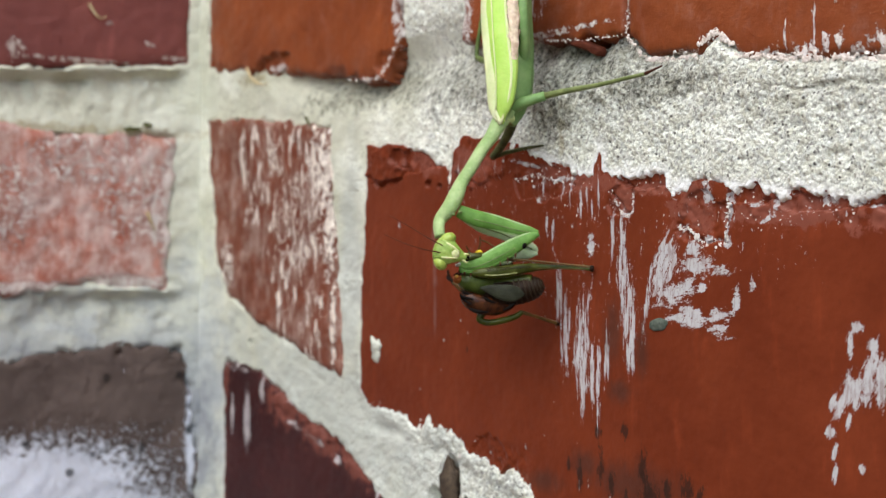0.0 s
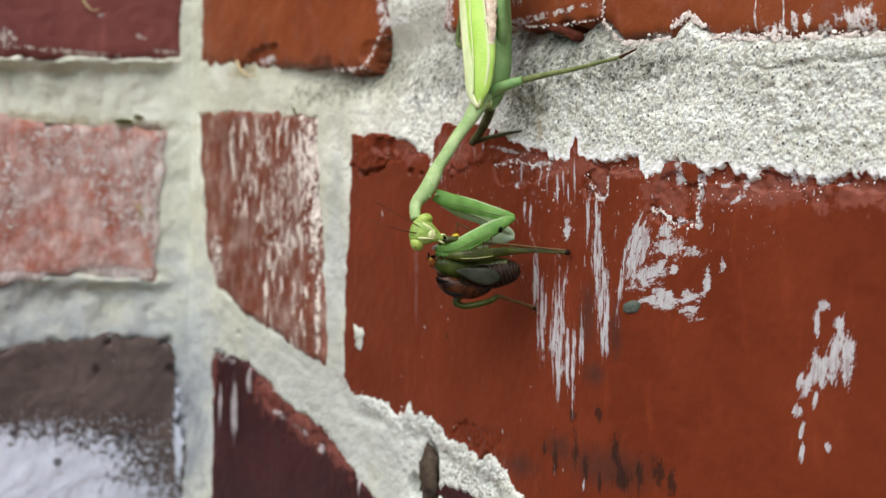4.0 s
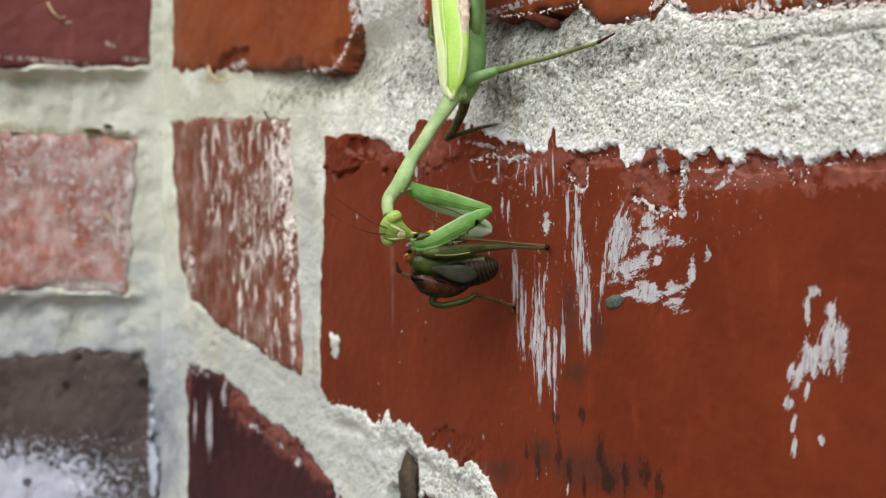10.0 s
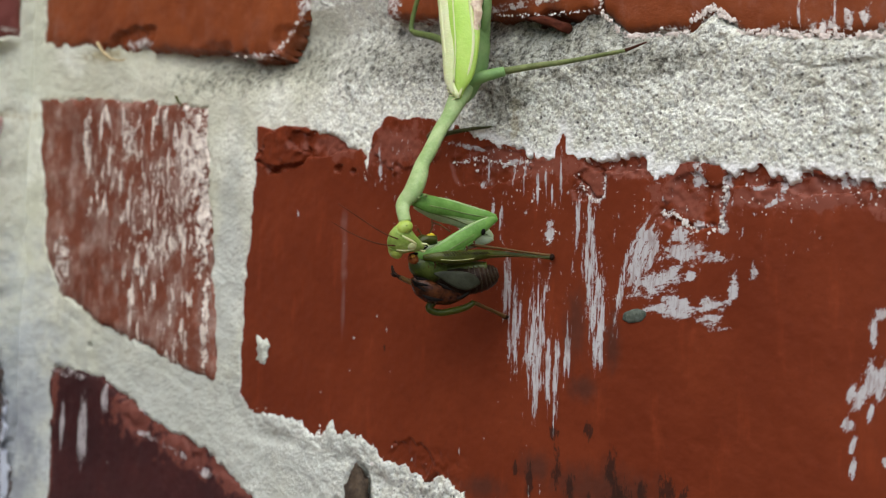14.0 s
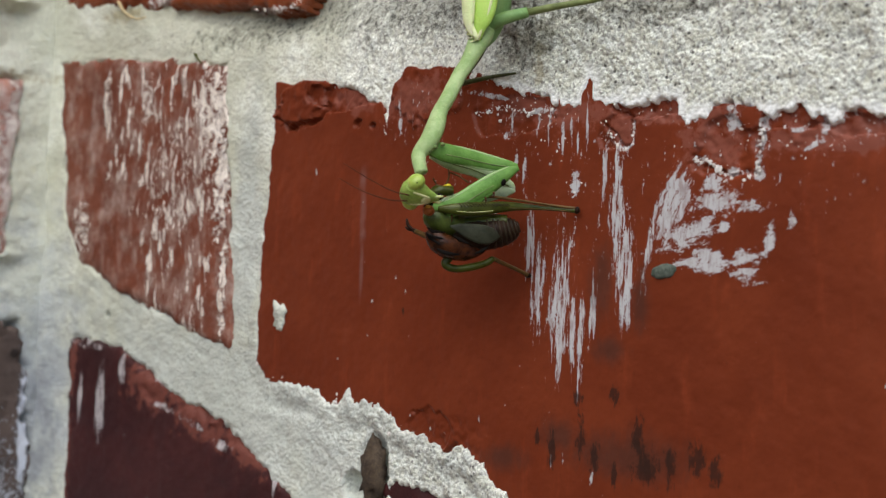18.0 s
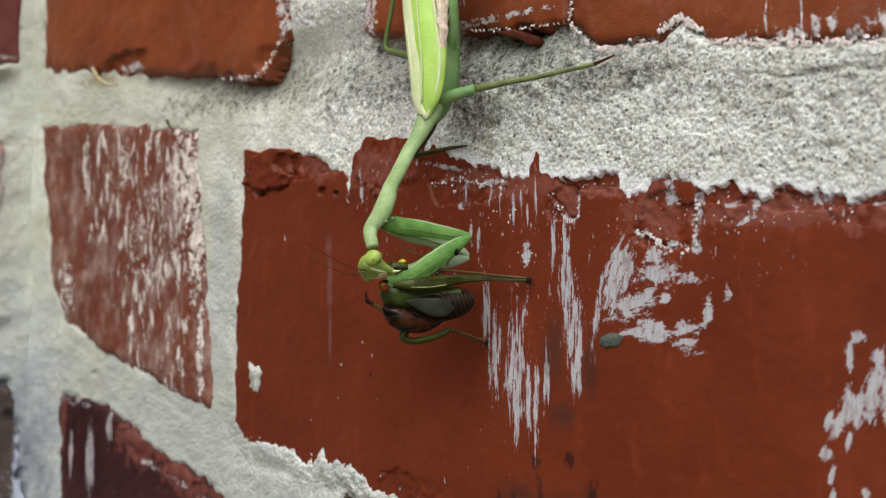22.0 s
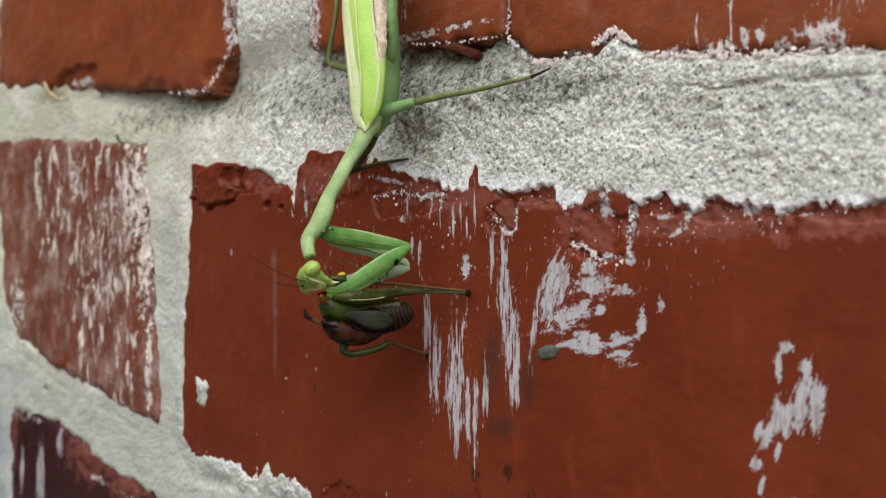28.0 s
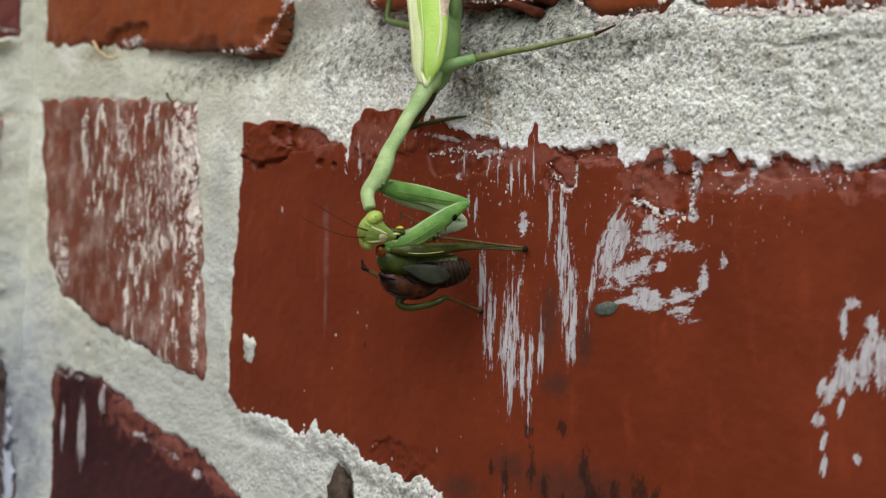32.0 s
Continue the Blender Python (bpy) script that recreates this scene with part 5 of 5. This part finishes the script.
part("knee", blob((208.4, -1.1, 24.5), (0.75, 0.6, 0.75), None, 10, lumps=0.2), mat_prey_dark, leg)
for k in range(16):
    f = k / 15
    x, y, z, w = 195.4 + 4.0 * f, -21.4 + 9.4 * f, 24.2 + 0.7 * f, 0.75 - 0.35 * f
    part("chevron", strip([(x, y, z + w * 0.6), (x + 0.35, y + 0.25, z), (x + 0.75, y + 0.35, z - w * 0.6)], 0.09, 6, 3), mat_prey_dark, leg)
part("stripe", strip([(195.6, -22.0, 22.9), (197.2, -19.4, 22.9), (198.1, -16.8, 23.2), (198.6, -15.0, 23.5)], 0.06, 8, 5), mat_stripe, leg, "pale stripe")
part("stripe", strip([(199.4, -11.4, 24.3), (201.6, -7.8, 24.5), (205, -4.0, 24.4), (208, -1.6, 24.2)], 0.07, 6, 5), mat_prey_shin, leg, "brown lower edge")
leg = part("middle_leg", tube([(192.0, -18.0, 15.0, 0.7), (190.7, -19.2, 13.7, 0.85), (190.5, -19.5, 12.6, 0.8), (191.6, -17.8, 11.9, 0.75), (193.2, -15, 12.4, 0.75), (194.5, -12.4, 13.3, 0.7), (195.5, -11, 14.4, 0.6)], 14, 6), mat_prey_leg, prey, "bent green leg")
part("tibia", tube([(195.5, -11, 14.3, 0.5), (195.8, -7, 13.2, 0.4), (196, -3, 12.1, 0.42), (196, -1.2, 11.6, 0.5)], 8, 5), mat_prey_shin, leg)
part("foot", blob((196, -1.0, 11.5), (0.8, 0.6, 0.55), None, 10, lumps=0.2), mat_prey_dark, leg)


def at_origin(name, bm, mat, parent, at, label=""):
    """A part that turns on its own place: drawn round the point at."""
    for v in bm.verts:
        v.co -= Vector(at)
    ob = part(name, bm, mat, None, label)
    ob.parent = parent
    ob.location = Vector(at) * MM - origin(parent) if not parent.parent else Vector()
    return ob


REACH = (190.5, -22.6, 17.8)
foreleg_prey = at_origin("foreleg", tube([(190.6, -22.5, 17.6, 0.8), (187.8, -22.7, 18.3, 0.62), (185.2, -22.9, 19.2, 0.5)], 10, 5, rough=0.15), mat_prey_shin, prey, REACH, "brown foreleg sticking out")
at_origin("tarsus", tube([(185.4, -22.9, 19.1, 0.5), (184.2, -23, 19.7, 0.34), (183.3, -23.2, 20.4, 0.4), (183.0, -23.4, 21.8, 0.2)], 8, 5, rough=0.3), mat_prey_dark, foreleg_prey, REACH, "dark clawed foot")
at_origin("tarsus", tube([(184.6, -23, 19.5, 0.3), (183.4, -23.1, 19.6, 0.28), (182.5, -23.3, 20.2, 0.12)], 8, 4, rough=0.3), mat_prey_dark, foreleg_prey, REACH)
GNAWED = (190.2, -26.2, 22.8)
prey_head = at_origin("head", blob(GNAWED, (1.25, 1.1, 1.1), None, 16, lumps=0.15), mat_orange, prey, GNAWED, "gnawed orange brown head")
at_origin("eye", blob((190.9, -27.1, 23.4), (0.55, 0.45, 0.4), None, 10), mat_amber, prey_head, GNAWED, "shiny amber eye")
at_origin("cap", blob((190.4, -26.4, 23.8), (1.0, 0.9, 0.35), Matrix.Rotation(radians(-20), 4, "Y"), 12, lumps=0.2), mat_black, prey_head, GNAWED)
part("neck", tube([(190.6, -24.6, 26.2, 0.7), (191.6, -23.2, 26.9, 1.1), (193.4, -21.0, 27.2, 0.8)], 12, 5, rough=0.4), mat_prey_leg, prey, "torn green tissue")
# bluish white highlight by the jaws, added as a pale blob
part("membrane", blob((190.9, -26.0, 25.3), (1.0, 0.5, 0.5), Matrix.Rotation(radians(-15), 4, "Y"), 12, lumps=0.3), mat_glint, prey, "bluish white highlight made as a small blob")
part("gland", blob((190.4, -19.8, 28.0), (1.05, 0.8, 0.75), None, 12, lumps=0.15), mat_yellow, prey, "bright yellow tissue")
for row in ([(190.4, -20.2, 28.4), (190.6, -19.6, 30.0), (190.0, -19.2, 31.8)], [(190.6, -19.6, 31.0), (192.2, -18.6, 30.4), (194.0, -17.4, 29.0)], [(190.4, -21.6, 27.4), (189.6, -22.2, 28.6), (189.4, -22.8, 29.6)]):
    part("feeler", strip(row, 0.17, 6, 4), mat_prey_shin, prey)


# ---- what moves ----
def motions():
    base = mantis.location
    rows = []
    for t, x, z, roll, nod in (
            (0, 187.3, 28.4, -4, 0), (1, 187.2, 28.6, -4, 3), (2, 187.6, 28.5, 0, 0), (3, 187.7, 28.6, -4, -3), (4.5, 187.5, 28.9, -4, 2), (6, 187.4, 29.0, -6, 0), (7, 187.4, 29.2, -4, 3), (8, 187.0, 29.2, 2, 0),
            (8.6, 186.6, 28.8, 8, 0), (9, 186.6, 28.4, 12, -2), (10, 186.4, 28.9, 24, -3), (11, 186.2, 29.0, 34, 0), (12, 187.6, 27.2, 44, 4), (13, 188.0, 26.8, 46, 4), (14, 187.2, 26.8, 24, 0), (15.5, 187.2, 26.4, 32, 2),
            (17, 187.2, 26.2, 34, 3), (18, 187.3, 26.2, 40, 3), (19, 187.8, 26.6, 56, 5), (20, 187.6, 26.8, 46, 2), (21, 187.8, 27.2, 50, 4), (22, 187.9, 27.2, 44, 0), (23, 188.0, 27.0, 56, 5), (24, 187.9, 27.4, 46, 0),
            (25.5, 187.8, 27.4, 40, -2), (27, 187.7, 27.4, 42, 2), (28, 187.6, 27.4, 40, 0), (29, 187.0, 27.4, 48, 3), (30, 187.2, 27.2, 42, 5), (31, 187.6, 27.0, 22, 0), (32, 188.0, 27.2, 26, 2)):
        x += 4.4 + 0.1 * min(max(t - 11, 0), 1) + 0.9 * min(max(t - 20, 0) / 6, 1)
        m = Matrix.Translation(Vector((x, -30.5, z)) * MM - base) @ HEAD_TURN @ pose(0, 0, 0, roll * 1.35, 0, nod)
        rows.append((t, m))
    walk(head, rows)
    # the forebody lifts and sinks by a millimetre as it chews
    bob = ((0, 0.7, 0), (3, 0.7, 0), (7, 0.8, 0), (11, 0.8, 0), (12, -0.8, -2.2), (14, -0.5, -2.2), (17, -0.9, -2.5), (20, -0.5, -2.8), (23, 0.1, -3.6), (28, 0.4, -4.2), (32, 0.4, -4.2))
    for ob in mantis.children:
        if ob.name.split(".")[0] in ("pronotum", "coxa_fold"):
            walk(ob, [(t, pose(0, 0, 0, -2.3 * lift, lean)) for t, lift, lean in bob])
    elbow = Vector((10.5, -9.4, -33.5)) * MM
    for ob in near_leg + far_leg:
        walk(ob, [(t, Matrix.Translation(elbow + Vector((dx, 0, dz)) * MM) @ pose(0, 0, 0, nod) @ Matrix.Translation(-elbow)) for t, dx, dz, nod in (
            (0, 0, 0.1, 0), (7, 0, 0, 0), (9, 0, 0.6, 0), (11, 0, 0.5, 1), (12, 0, 0.1, 7), (14, 0, 0, 6), (17, 0, 0, 7), (20, 0.1, 0.4, 7), (23, 0.2, 1.2, 7), (28, 0.4, 1.5, 7), (32, 0.4, 1.4, 7))])
    hold = foreleg_prey.location.copy()
    walk(foreleg_prey, [(t, Matrix.Translation(hold + Vector((dx, dy, dz)) * MM) @ pose(0, 0, 0, 0, turn, 0)) for t, dx, dy, dz, turn in (
        (0, -1.0, 0.2, 1.0, 10), (3, -0.8, 0.3, 1.0, 12), (6, 0.8, 1.0, 0.6, 16), (8, 0, 0.3, 0.2, 4), (9, -1.2, 0, 0, 0), (11, -0.8, 0, 0, 0), (17, 0, 0, 0, -2), (20, 0, 0, 0, 2), (24, 0, 0, 0, 0), (28, 0, 0, 0, -3), (32, 0, 0, 0, 0))])
    hold_head = prey_head.location.copy()
    walk(prey_head, [(t, Matrix.Translation(hold_head + Vector((dx, dy, dz)) * MM) @ pose(0, 0, 0, 0, turn, 0)) for t, dx, dy, dz, turn in (
        (0, -0.2, 0.8, -0.8, 0), (7, -1.0, 0.8, -1.0, -20), (9, -0.2, 0.6, -0.6, -10), (11, 0.8, 0.2, -0.2, 0), (14, 1.5, 0, 0, 4), (18, 1.9, 0, 0.0, -6), (20, 1.7, 0, 0, 6), (24, 1.9, 0, 0.2, -4), (28, 1.8, 0, 0.3, 4), (32, 1.8, 0, 0.2, 0))])


motions()
